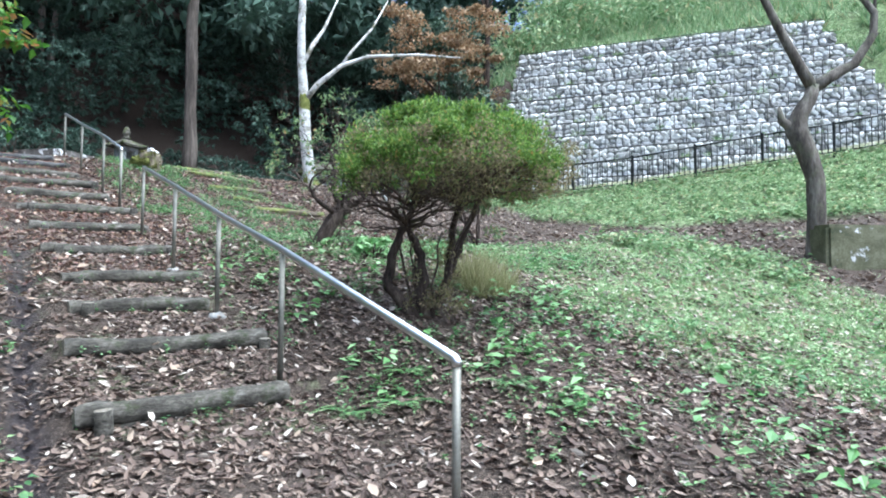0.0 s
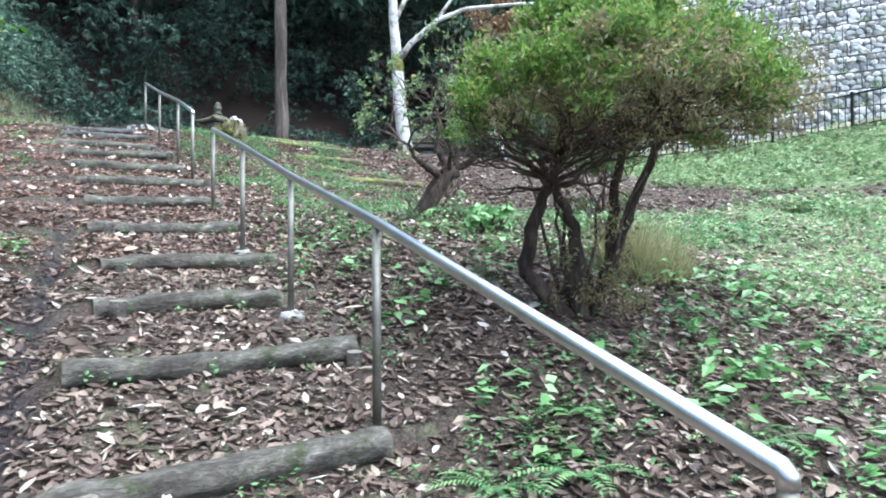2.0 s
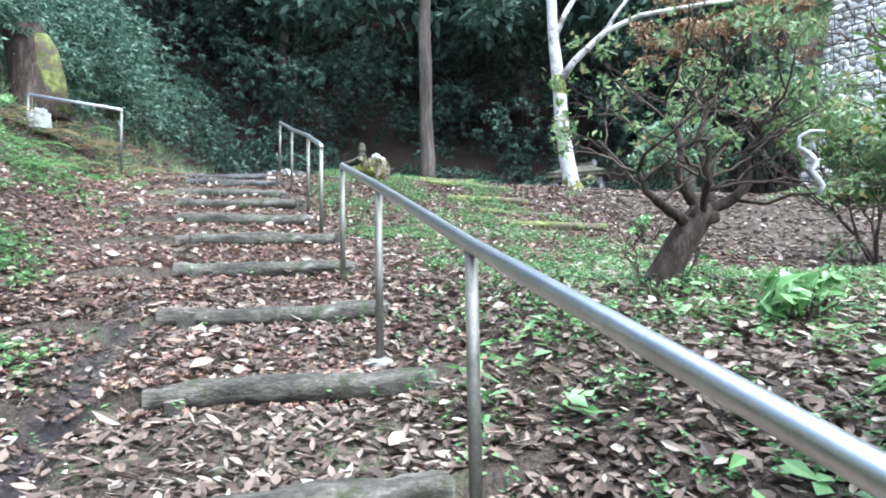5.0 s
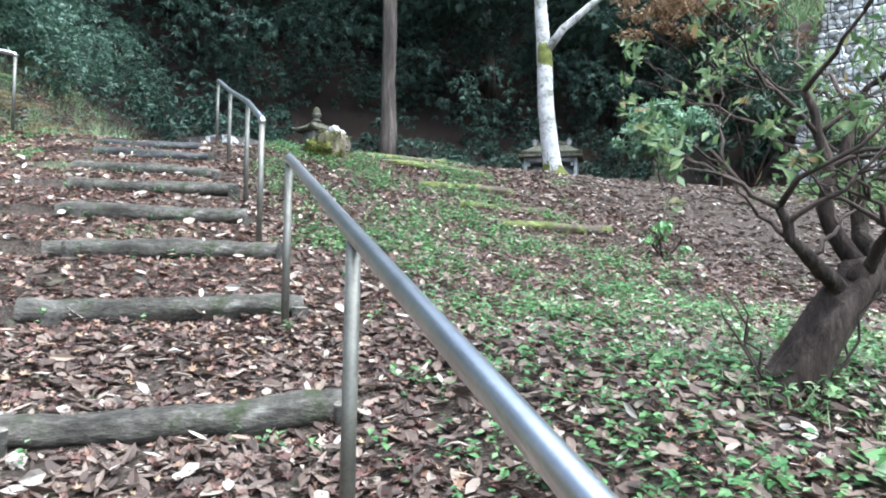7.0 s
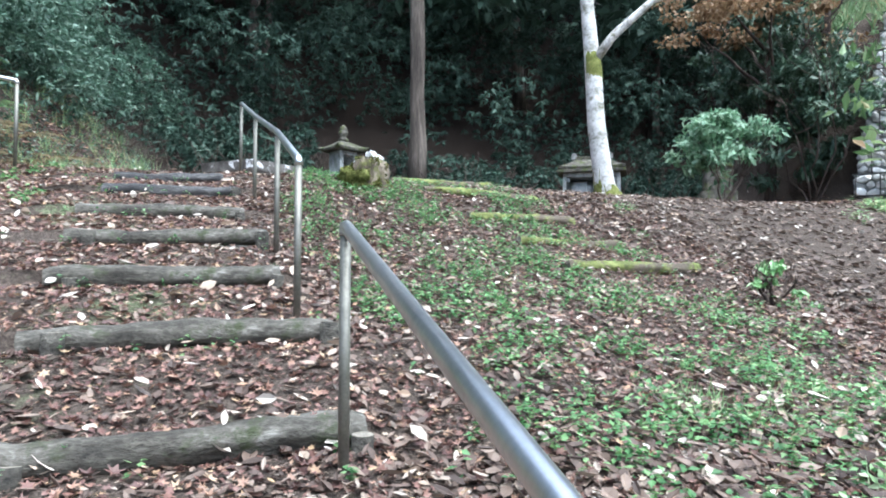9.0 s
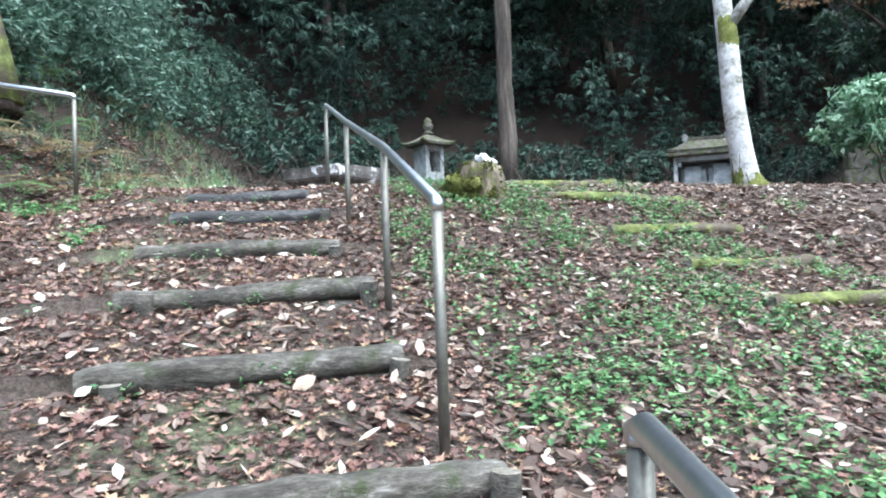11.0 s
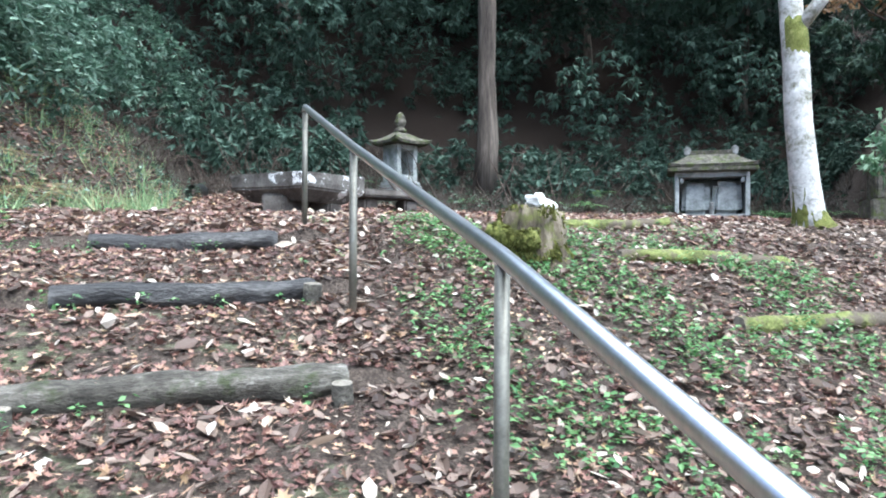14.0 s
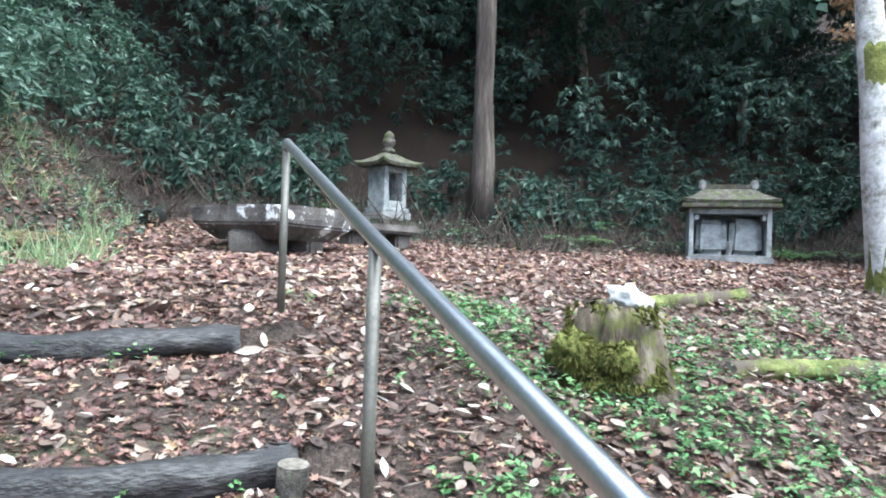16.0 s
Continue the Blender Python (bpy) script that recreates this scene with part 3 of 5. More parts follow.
STAKES = [stake_mesh(0.042, 0.15, 1), stake_mesh(0.048, 0.19, 2)]

for i, (xa, ya, xb, yb, z) in enumerate(LOGS):
    dark = i >= 10
    held = []
    if i not in (1, 10, 11):
        held.append((0.11, -0.145))
    if i not in (0, 2, 11):
        held.append((0.97, -0.14))
    lay_log((xa, ya), (xb, yb), z - 0.01, z + 0.01, 0.066, M_LOG_DARK if dark else M_LOG, i + 3,
            "wet black round log laid across the earth steps" if dark else "weathered grey round log edging an earth step", "logs of the steps", held, UNDER.get(i))

MOSSY = [(2.98, 9.42, 4.43, 9.5), (2.9, 10.15, 4.15, 10.3), (2.75, 11.0, 4.05, 11.05), (2.6, 11.95, 4.1, 12.0), (2.5, 12.95, 4.12, 13.4)]
for i, (xa, ya, xb, yb) in enumerate(MOSSY):
    lay_log((xa, ya), (xb, yb), on(xa, ya) + 0.022, on(xb, yb) + 0.022, 0.058, M_LOG_MOSS, 31 + i, "half-buried log thick with yellow-green moss", "mossy logs of the old steps")


# ---------------------------------------------------------------- handrails
def bar(pts, r, sides=14):
    return tube(pts, r, sides)


def handrail(posts, label, group, footed=(), r=0.0225):
    """posts: (x, y, foot, head). The rail bends down into the end posts."""
    base = posts[0]
    thing = holder("handrail", base[:3], label, "handrail", group)
    o = Vector(base[:3])
    heads = [Vector((x, y, h)) - o for x, y, f, h in posts]
    pts = list(heads)
    d0 = (pts[1] - pts[0]).normalized()
    d1 = (pts[-1] - pts[-2]).normalized()
    bm = bar([pts[0] - Vector((0, 0, 0.03)), pts[0] - Vector((0, 0, 0.008)), pts[0] + d0 * 0.012] + pts[1:-1] + [pts[-1] - d1 * 0.012, pts[-1] - Vector((0, 0, 0.008)), pts[-1] - Vector((0, 0, 0.03))], r, 16)
    part("rail", bm, M_STEEL, thing, "shiny stainless steel rail")
    for k, (x, y, f, h) in enumerate(posts):
        part("post", bar([Vector((x, y, f - 0.12)) - o, Vector((x, y, h - 0.02)) - o], r * 0.86, 14), M_POST, thing)
        if k not in footed:
            continue
        fb = rock((0.15, 0.14, 0.1), int(x * 100), 3)
        bmesh.ops.translate(fb, verts=fb.verts, vec=(x - o.x, y - o.y, on(x, y) - o.z - 0.01))
        roughen(fb, 0.015, 12, int(x * 10 + y))
        part("footing", fb, M_CONCRETE, thing, "small grey concrete footing")
    return thing


POSTS_LOW = [(0.03, 0.22, 0.27, 1.10), (0.115, 2.14, 0.83, 1.65), (0.20, 3.53, 1.19, 2.0), (0.275, 4.93, 1.60, 2.39), (0.43, 6.66, 1.98, 2.82)]
POSTS_HIGH = [(0.49, 8.00, 2.46, 3.26), (0.57, 9.41, 2.81, 3.68), (0.60, 11.2, 3.34, 4.18), (0.605, 12.82, 3.86, 4.68)]
handrail(POSTS_LOW, "stainless steel pipe handrail beside the log steps", "handrails of the steps", (2, 3))
handrail(POSTS_HIGH, "upper stainless steel pipe handrail beside the log steps", "handrails of the steps")
handrail([(-1.69, 12.75, 3.9, 4.69), (-3.05, 13.45, on(-3.05, 13.45), 5.02)], "steel pipe handrail climbing a leafy bank", "handrails of the steps")


# ---------------------------------------------------------------- stone lantern, shrine, slab, stump
def roof_bm(w, d, h, lift, over=0.0, ridge=0.1, n=8):
    """A hipped stone roof with upturned corners; stands on z = 0."""
    bm = bmesh.new()
    rows = []
    for j in range(n + 1):
        v = j / n
        sc = 1 - v * (1 - ridge)
        sd = 1 - v * 0.9
        ring = []
        for k in range(24):
            a = k / 24 * 4
            side, f = int(a), a - int(a)
            c = [(-1, -1), (1, -1), (1, 1), (-1, 1), (-1, -1)]
            px, py = c[side][0] + (c[side + 1][0] - c[side][0]) * f, c[side][1] + (c[side + 1][1] - c[side][1]) * f
            corner = (min(abs(px), abs(py))) ** 4
            z = h * v ** 1.25 + lift * corner * (1 - v) ** 3
            ring.append(bm.verts.new((px * w / 2 * sc, py * d / 2 * sd, z)))
        rows.append(ring)
    for a, b in zip(rows, rows[1:]):
        for k in range(24):
            f = bm.faces.new((a[k], a[(k + 1) % 24], b[(k + 1) % 24], b[k]))
            f.smooth = True
    under = [bm.verts.new((v.co.x * 0.97, v.co.y * 0.97, v.co.z - 0.055)) for v in rows[0]]
    for k in range(24):
        bm.faces.new((under[k], under[(k + 1) % 24], rows[0][(k + 1) % 24], rows[0][k]))
    bm.faces.new(under[::-1])
    bm.faces.new(rows[-1])
    return bm


def lathe(profile, sides=16):
    bm = bmesh.new()
    rings = [[bm.verts.new((r * math.cos(2 * math.pi * k / sides), r * math.sin(2 * math.pi * k / sides), z)) for k in range(sides)] for r, z in profile]
    for a, b in zip(rings, rings[1:]):
        for k in range(sides):
            bm.faces.new((a[k], a[(k + 1) % sides], b[(k + 1) % sides], b[k])).smooth = True
    bm.faces.new(rings[0][::-1])
    bm.faces.new(rings[-1])
    return bm


def open_box(w, d, h, wall, open_w, open_h, sill):
    """A stone chamber with an opening in its front (-y)."""
    bm = bmesh.new()
    side = (w - open_w) / 2
    box((side, d, h), (-w / 2 + side / 2, 0, 0), 0.008, bm)
    box((side, d, h), (w / 2 - side / 2, 0, 0), 0.008, bm)
    box((open_w - 0.004, d, sill), (0, 0, 0), 0.006, bm)
    box((open_w - 0.004, d, h - sill - open_h), (0, 0, sill + open_h), 0.006, bm)
    box((open_w - 0.004, wall, open_h - 0.004), (0, d / 2 - wall / 2 - 0.003, sill + 0.002), 0.004, bm)
    return bm


def stone_lantern(x, y, turn):
    z = on(x, y) - 0.05
    t = holder("stone_lantern", (x, y, z), "pale stone lantern shrine with a mossy flared roof", "stone lantern", turn=turn)
    part("base", roughen(box((0.86, 0.8, 0.18), (0, 0, 0), 0.03), 0.02, 5, 1), M_STONE_MOSS, t, "mossy stone base block")
    part("plinth", roughen(box((0.7, 0.64, 0.16), (0, 0, 0.182), 0.02), 0.012, 6, 2), M_STONE, t)
    part("step", roughen(box((0.64, 0.58, 0.07), (0, -0.01, 0.344), 0.015), 0.006, 8, 3), M_STONE_LIGHT, t)
    ch = part("chamber", open_box(0.54, 0.5, 0.77, 0.05, 0.33, 0.54, 0.13), M_STONE_LIGHT, t, "pale stone light chamber with an open front")
    part("figure", roughen(lathe([(0.09, 0), (0.10, 0.1), (0.075, 0.2), (0.055, 0.26), (0.06, 0.31), (0.02, 0.36)], 12), 0.01, 9), M_STONE_LIGHT, ch).matrix_basis = pose(0, 0.08, 0.132)
    ch.matrix_basis = pose(0, 0, 0.416)
    part("roof", roughen(roof_bm(1.0, 0.94, 0.24, 0.07, ridge=0.2), 0.022, 8, 4), M_STONE_MOSS, t, "mossy flared stone roof").matrix_basis = pose(0, 0, 1.245)
    part("finial", roughen(lathe([(0.12, 0), (0.14, 0.05), (0.09, 0.1), (0.075, 0.13), (0.13, 0.2), (0.12, 0.27), (0.08, 0.3), (0.1, 0.35), (0.05, 0.41), (0.015, 0.44)], 14), 0.02, 11, 5), M_STONE_MOSS, t, "mossy carved stone finial").matrix_basis = pose(0, 0, 1.46)


stone_lantern(3.97, 22.1, 22)


def stone_shrine(x, y, turn):
    z = on(x, y) - 0.04
    t = holder("stone_shrine", (x, y, z), "small grey stone roadside shrine with two carved tablets inside", "stone shrine", turn=turn)
    part("base", roughen(box((1.5, 0.95, 0.14), (0, 0, 0), 0.02), 0.01, 5), M_STONE, t)
    part("chamber", open_box(1.42, 0.85, 0.88, 0.06, 1.26, 0.76, 0.02), M_STONE_LIGHT, t, "open-fronted stone chamber").matrix_basis = pose(0, 0, 0.142)
    for k, (px, h) in enumerate(((-0.3, 0.66), (0.3, 0.68))):
        bm = roughen(box((0.57, 0.2, h), (0, 0, 0), 0.095, top=(0.93, 0.7)), 0.045, 4, k)
        part("tablet", bm, M_STONE_LIGHT, t, "carved pale stone tablet").matrix_basis = pose(px, -0.12, 0.165)
    for px in (-0.58, 0.58):
        part("bracket", box((0.07, 0.06, 0.1), (0, 0, 0), 0.01), M_STONE_LIGHT, t).matrix_basis = pose(px, -0.38, 0.8)
    part("offering_cup", lathe([(0.035, 0), (0.05, 0.02), (0.05, 0.22), (0.055, 0.24)], 12), M_STONE, t, "small grey flower holder").matrix_basis = pose(0.0, -0.36, 0.165)
    part("eave", box((1.72, 1.15, 0.09), (0, 0, 1.024), 0.02), M_STONE_MOSS, t)
    part("roof", roughen(roof_bm(1.7, 1.12, 0.26, 0.03, ridge=0.5), 0.012, 6, 8), M_STONE_MOSS, t, "mossy hipped stone roof").matrix_basis = pose(0, 0, 1.17)
    part("ridge", box((0.86, 0.16, 0.1), (0, 0, 1.405), 0.02), M_STONE_MOSS, t)
    for px in (-0.46, 0.46):
        part("ridge_end", roughen(box((0.13, 0.2, 0.19), (0, 0, 0), 0.03), 0.01, 9), M_STONE, t).matrix_basis = pose(px, 0, 1.40)


stone_shrine(9.95, 19.6, -37)


def stone_slab(x, y, turn):
    z = on(x, y)
    t = holder("stone_slab_table", (x, y, z), "broken stone slab table blotched with white lichen, littered with leaves", "stone table", turn=turn)
    bm = bmesh.new()
    outline = [(-0.75, -0.62), (0.62, -0.72), (0.8, 0.45), (0.2, 0.62), (-0.7, 0.6)]
    top = [bm.verts.new((a, b, 0.46 + 0.03 * math.sin(3 * a))) for a, b in outline]
    low = [bm.verts.new((a * 0.97, b * 0.97, 0.24)) for a, b in outline]
    und = [bm.verts.new((a * 0.66, b * 0.68, 0.08)) for a, b in outline]
    for ra, rb in ((low, top), (und, low)):
        for k in range(5):
            bm.faces.new((ra[k], ra[(k + 1) % 5], rb[(k + 1) % 5], rb[k]))
    bm.faces.new(top)
    bm.faces.new(und[::-1])
    bmesh.ops.bevel(bm, geom=bm.edges[:], offset=0.02, segments=2, affect="EDGES")
    bmesh.ops.subdivide_edges(bm, edges=bm.edges[:], cuts=2, use_grid_fill=True)
    bmesh.ops.recalc_face_normals(bm, faces=bm.faces[:])
    part("slab", roughen(bm, 0.03, 3.5, 2), M_SLAB, t, "thick dark slab with white lichen")
    for px, py, w in ((-0.4, -0.08, 0.5), (0.2, -0.32, 0.3), (0.1, 0.3, 0.34)):
        part("leg", roughen(box((w, 0.34, 0.26), (px, py, -0.08), 0.03), 0.03, 5), M_SLABTOP, t)
    return t


stone_slab(1.2, 17.55, 46)


def second_slab(x, y, turn):
    t = holder("low_stone_slab", (x, y, on(x, y)), "low dark flat stone slab on two stone blocks", "stone slab", turn=turn)
    part("slab", roughen(box((1.1, 0.6, 0.13), (0, 0, 0.17), 0.03), 0.03, 4, 6), M_SLABTOP, t)
    for px in (-0.36, 0.34):
        part("block", roughen(box((0.22, 0.36, 0.22), (px, 0, -0.05), 0.03), 0.02, 6, 3), M_SLABTOP, t)


second_slab(2.75, 18.6, 12)


M_STUMP = surface("rotten_stump_wood", [(0.3, (0.03, 0.022, 0.016)), (0.5, (0.1, 0.08, 0.055)), (0.75, (0.25, 0.21, 0.16))], 8, 0.95, fine=45, relief=1.0, stretch=(1, 1, 0.25), dist=0.03, patch=((0.1, 0.105, 0.032), 7, 0.52, 0.62))


def tree_stump(x, y):
    z = on(x, y)
    t = holder("tree_stump", (x, y, z), "rotten tree stump wrapped in yellow-green moss", "stump")
    bm = tube([(0, 0, -0.08), (0, 0, 0.02), (0.02, 0, 0.1), (0.03, 0.01, 0.2), (0.03, 0.02, 0.3), (0.03, 0.02, 0.33), (0.03, 0.02, 0.22)], [0.3, 0.24, 0.2, 0.19, 0.18, 0.15, 0.09], 30, 0.12, 5)
    for v in bm.verts:
        a = math.atan2(v.co.y, v.co.x)
        v.co += Vector((v.co.x, v.co.y, 0)) * 0.16 * noise.noise(Vector((math.cos(a) * 3, math.sin(a) * 3, v.co.z * 1.5)))
        if v.co.z > 0.25:
            v.co.z += 0.07 * noise.noise(Vector((math.cos(a) * 2.4, math.sin(a) * 2.4, 4.0)))
    part("trunk", roughen(bm, 0.03, 14, 6), M_STUMP, t, "broken rotten brown wood")
    r = np.random.RandomState(8)
    a, h = r.rand(2600) * 6.28, r.rand(2600) * 0.34
    a = np.where(r.rand(2600) < 0.85, 2.4 + a * 0.42, a)
    rad = 0.21 + 0.07 * np.clip(0.15 - h, 0, 1) / 0.15
    p = np.stack([np.cos(a) * rad, np.sin(a) * rad, h], -1)
    w = np.stack([np.cos(a), np.sin(a), -0.8 + 0 * a], -1) + r.normal(size=(2600, 3)) * 0.5
    ok = np.array([noise.noise(Vector((u[0] * 7, u[1] * 7, u[2] * 6 + 3))) for u in p]) + r.normal(size=2600) * 0.12 + 0.6 * (0.2 - h) > -0.16
    p, w = p[ok], w[ok]
    part("moss", leaves("moss", p, w, (0.025, 0.06), (0.01, 0.025), M_MOSSGREEN, 4), M_MOSSGREEN, t, "yellow-green moss tufts")["kind"] = "stuff"
    for k, (px, py, sz) in enumerate(((-0.25, -0.06, 0.2), (-0.12, -0.19, 0.15))):
        cu = part("moss_cushion", roughen(rock((sz, sz * 0.8, sz * 0.9), 20 + k, 3), 0.03, 12, k), M_MOSSBARK, t, "lumpy moss cushion")
        cu.matrix_basis = pose(px, py, 0.14 - 0.02 * k)
        d = r.normal(size=(500, 3))
        d /= np.linalg.norm(d, axis=1, keepdims=True)
        part("tuft", leaves("tuft", d * sz * 0.47, d + np.array((0, 0, -0.6)), (0.02, 0.05), (0.008, 0.018), M_MOSSGREEN, 9 + k), M_MOSSGREEN, cu)
    st = tagged(part("pale_stone", roughen(rock((0.22, 0.18, 0.13), 3, 3), 0.02, 9), M_ROCK), "pale rounded stone resting on the stump", "stone")
    st.matrix_basis = pose(x + 0.06, y - 0.02, z + 0.355, 5, 14, 20)


tree_stump(1.93, 11.95)


# ---------------------------------------------------------------- trees and shrubs
def twigs(bm, start, way, length, r, depth, rnd, tips, droop=0.0):
    """Forked branching; adds the tip places to tips."""
    end = start + way * length
    pts = wander(start, end, 4, length * 0.07, rnd.randrange(9999), droop * length)
    tube(pts, taper(r, r * 0.55, 4), 6 if r > 0.012 else 4, 0.08, rnd.randrange(9999), bm=bm)
    if depth == 0:
        tips.append(pts[-1])
        return
    for _ in range(rnd.choice((2, 2, 3))):
        w = (way + Vector((rnd.uniform(-0.8, 0.8), rnd.uniform(-0.8, 0.8), rnd.uniform(-0.35, 0.55)))).normalized()
        twigs(bm, pts[-1 - (rnd.random() < 0.3)], w, length * rnd.uniform(0.55, 0.85), r * 0.55, depth - 1, rnd, tips, droop)


def clipped_bush(x, y):
    z = on(x, y)
    t = holder("clipped_bush", (x, y, z), "rounded green box bush on crooked bare stems", "bush")
    rnd = random.Random(4)
    r = np.random.RandomState(4)
    def side(r, u, b=0.0):
        return (0.78 * r + 0.62 * b, -0.62 * r + 0.78 * b, u)
    stems = [[side(-0.02, -0.05), side(-0.16, 0.1), side(-0.27, 0.24), side(-0.26, 0.42), side(-0.20, 0.62), side(-0.14, 0.76), side(-0.04, 0.95)],
             [side(0.03, -0.05), side(-0.01, 0.15), side(0.02, 0.35), side(-0.02, 0.5), side(-0.08, 0.66), side(-0.14, 0.78)],
             [side(0.12, -0.05, 0.1), side(0.16, 0.15, 0.1), side(0.25, 0.4, 0.1), side(0.33, 0.62, 0.1), side(0.42, 0.85, 0.1), side(0.55, 1.1, 0.1)],
             [side(0.1, -0.05, 0.15), side(0.2, 0.3, 0.2), side(0.24, 0.6, 0.3), side(0.3, 0.85, 0.42), side(0.3, 1.1, 0.45)]]
    for k, s in enumerate(stems):
        pts = []
        for a, b in zip(s, s[1:]):
            pts += [Vector(a).lerp(Vector(b), f / 3) + Vector((rnd.uniform(-1, 1), rnd.uniform(-1, 1), 0)) * 0.016 for f in range(3)]
        pts.append(Vector(s[-1]))
        part("stem", tube(pts, taper(0.052 if k < 2 else 0.036, 0.022, len(pts) - 1), 10, 0.2, k), M_BARK, t)
    for k in range(5):
        a = rnd.uniform(0, 6.28)
        p0 = Vector((math.cos(a) * 0.08, math.sin(a) * 0.08, -0.03))
        p1 = Vector((math.cos(a) * rnd.uniform(0.15, 0.55), math.sin(a) * rnd.uniform(0.15, 0.5), rnd.uniform(0.6, 1.1)))
        part("stem", tube(wander(p0, p1, 6, 0.035, 60 + k), taper(0.016, 0.007, 6), 6, 0.1, k), M_TWIG, t)
    tips = []
    for s in stems:
        for _ in range(16):
            bm = bmesh.new()
            a = rnd.uniform(0, 6.28)
            way = Vector((math.cos(a), math.sin(a), rnd.uniform(0.05, 0.75))).normalized()
            twigs(bm, Vector(s[-1]).lerp(Vector(s[-2]), rnd.uniform(0, 0.5)), way, rnd.uniform(0.22, 0.38), 0.014, 3, rnd, tips)
            part("branch", bm, M_TWIG, t, "fine bare brown branch")
    n = 270
    a, q = r.rand(n) * 6.28, np.sqrt(r.rand(n))
    cx, cy = np.cos(a) * q * 0.92 + 0.15, np.sin(a) * q * 0.86 - 0.2
    top = 1.68 - 0.42 * np.clip(q, 0, 1) ** 3
    top = top + r.normal(size=n) * 0.05
    cz = top - r.rand(n) ** 1.7 * 0.2 - 0.04
    p, w = clumps(np.stack([cx, cy, cz], -1), r.uniform(0.06, 0.14, n), 150, 5, 0.8, 0.15)
    w = w + np.array((0, 0, 0.9))
    part("crown", leaves("crown", p, w, (0.024, 0.046), (0.01, 0.019), M_BUSH, 6, 0.1), M_BUSH, t, "dense small green leaves with a few red ones")
    n = 300
    a, q = r.rand(n) * 6.28, np.sqrt(r.rand(n))
    c = np.stack([np.cos(a) * q * 0.95 + 0.18, np.sin(a) * q * 0.9 - 0.25, 0.86 + r.rand(n) ** 0.8 * 0.42 + 0.1 * q + 0.3 * np.clip(np.sin(a) * q - 0.1, 0, 1)], -1)
    low = 46
    a = r.rand(low) * 6.28
    c = np.concatenate([c, np.stack([0.1 + np.cos(a) * r.rand(low) * 0.38, np.sin(a) * r.rand(low) * 0.35, r.rand(low) ** 1.5 * 0.75], -1)])
    p, w = clumps(c, r.uniform(0.06, 0.14, n + low), 42, 9, 0.9, 0.1)
    part("dry_leaves", leaves("dry_leaves", p, w, (0.022, 0.046), (0.008, 0.016), M_BUSHDRY, 7), M_BUSHDRY, t, "sparse brownish inner leaves")


clipped_bush(1.46, 2.4)


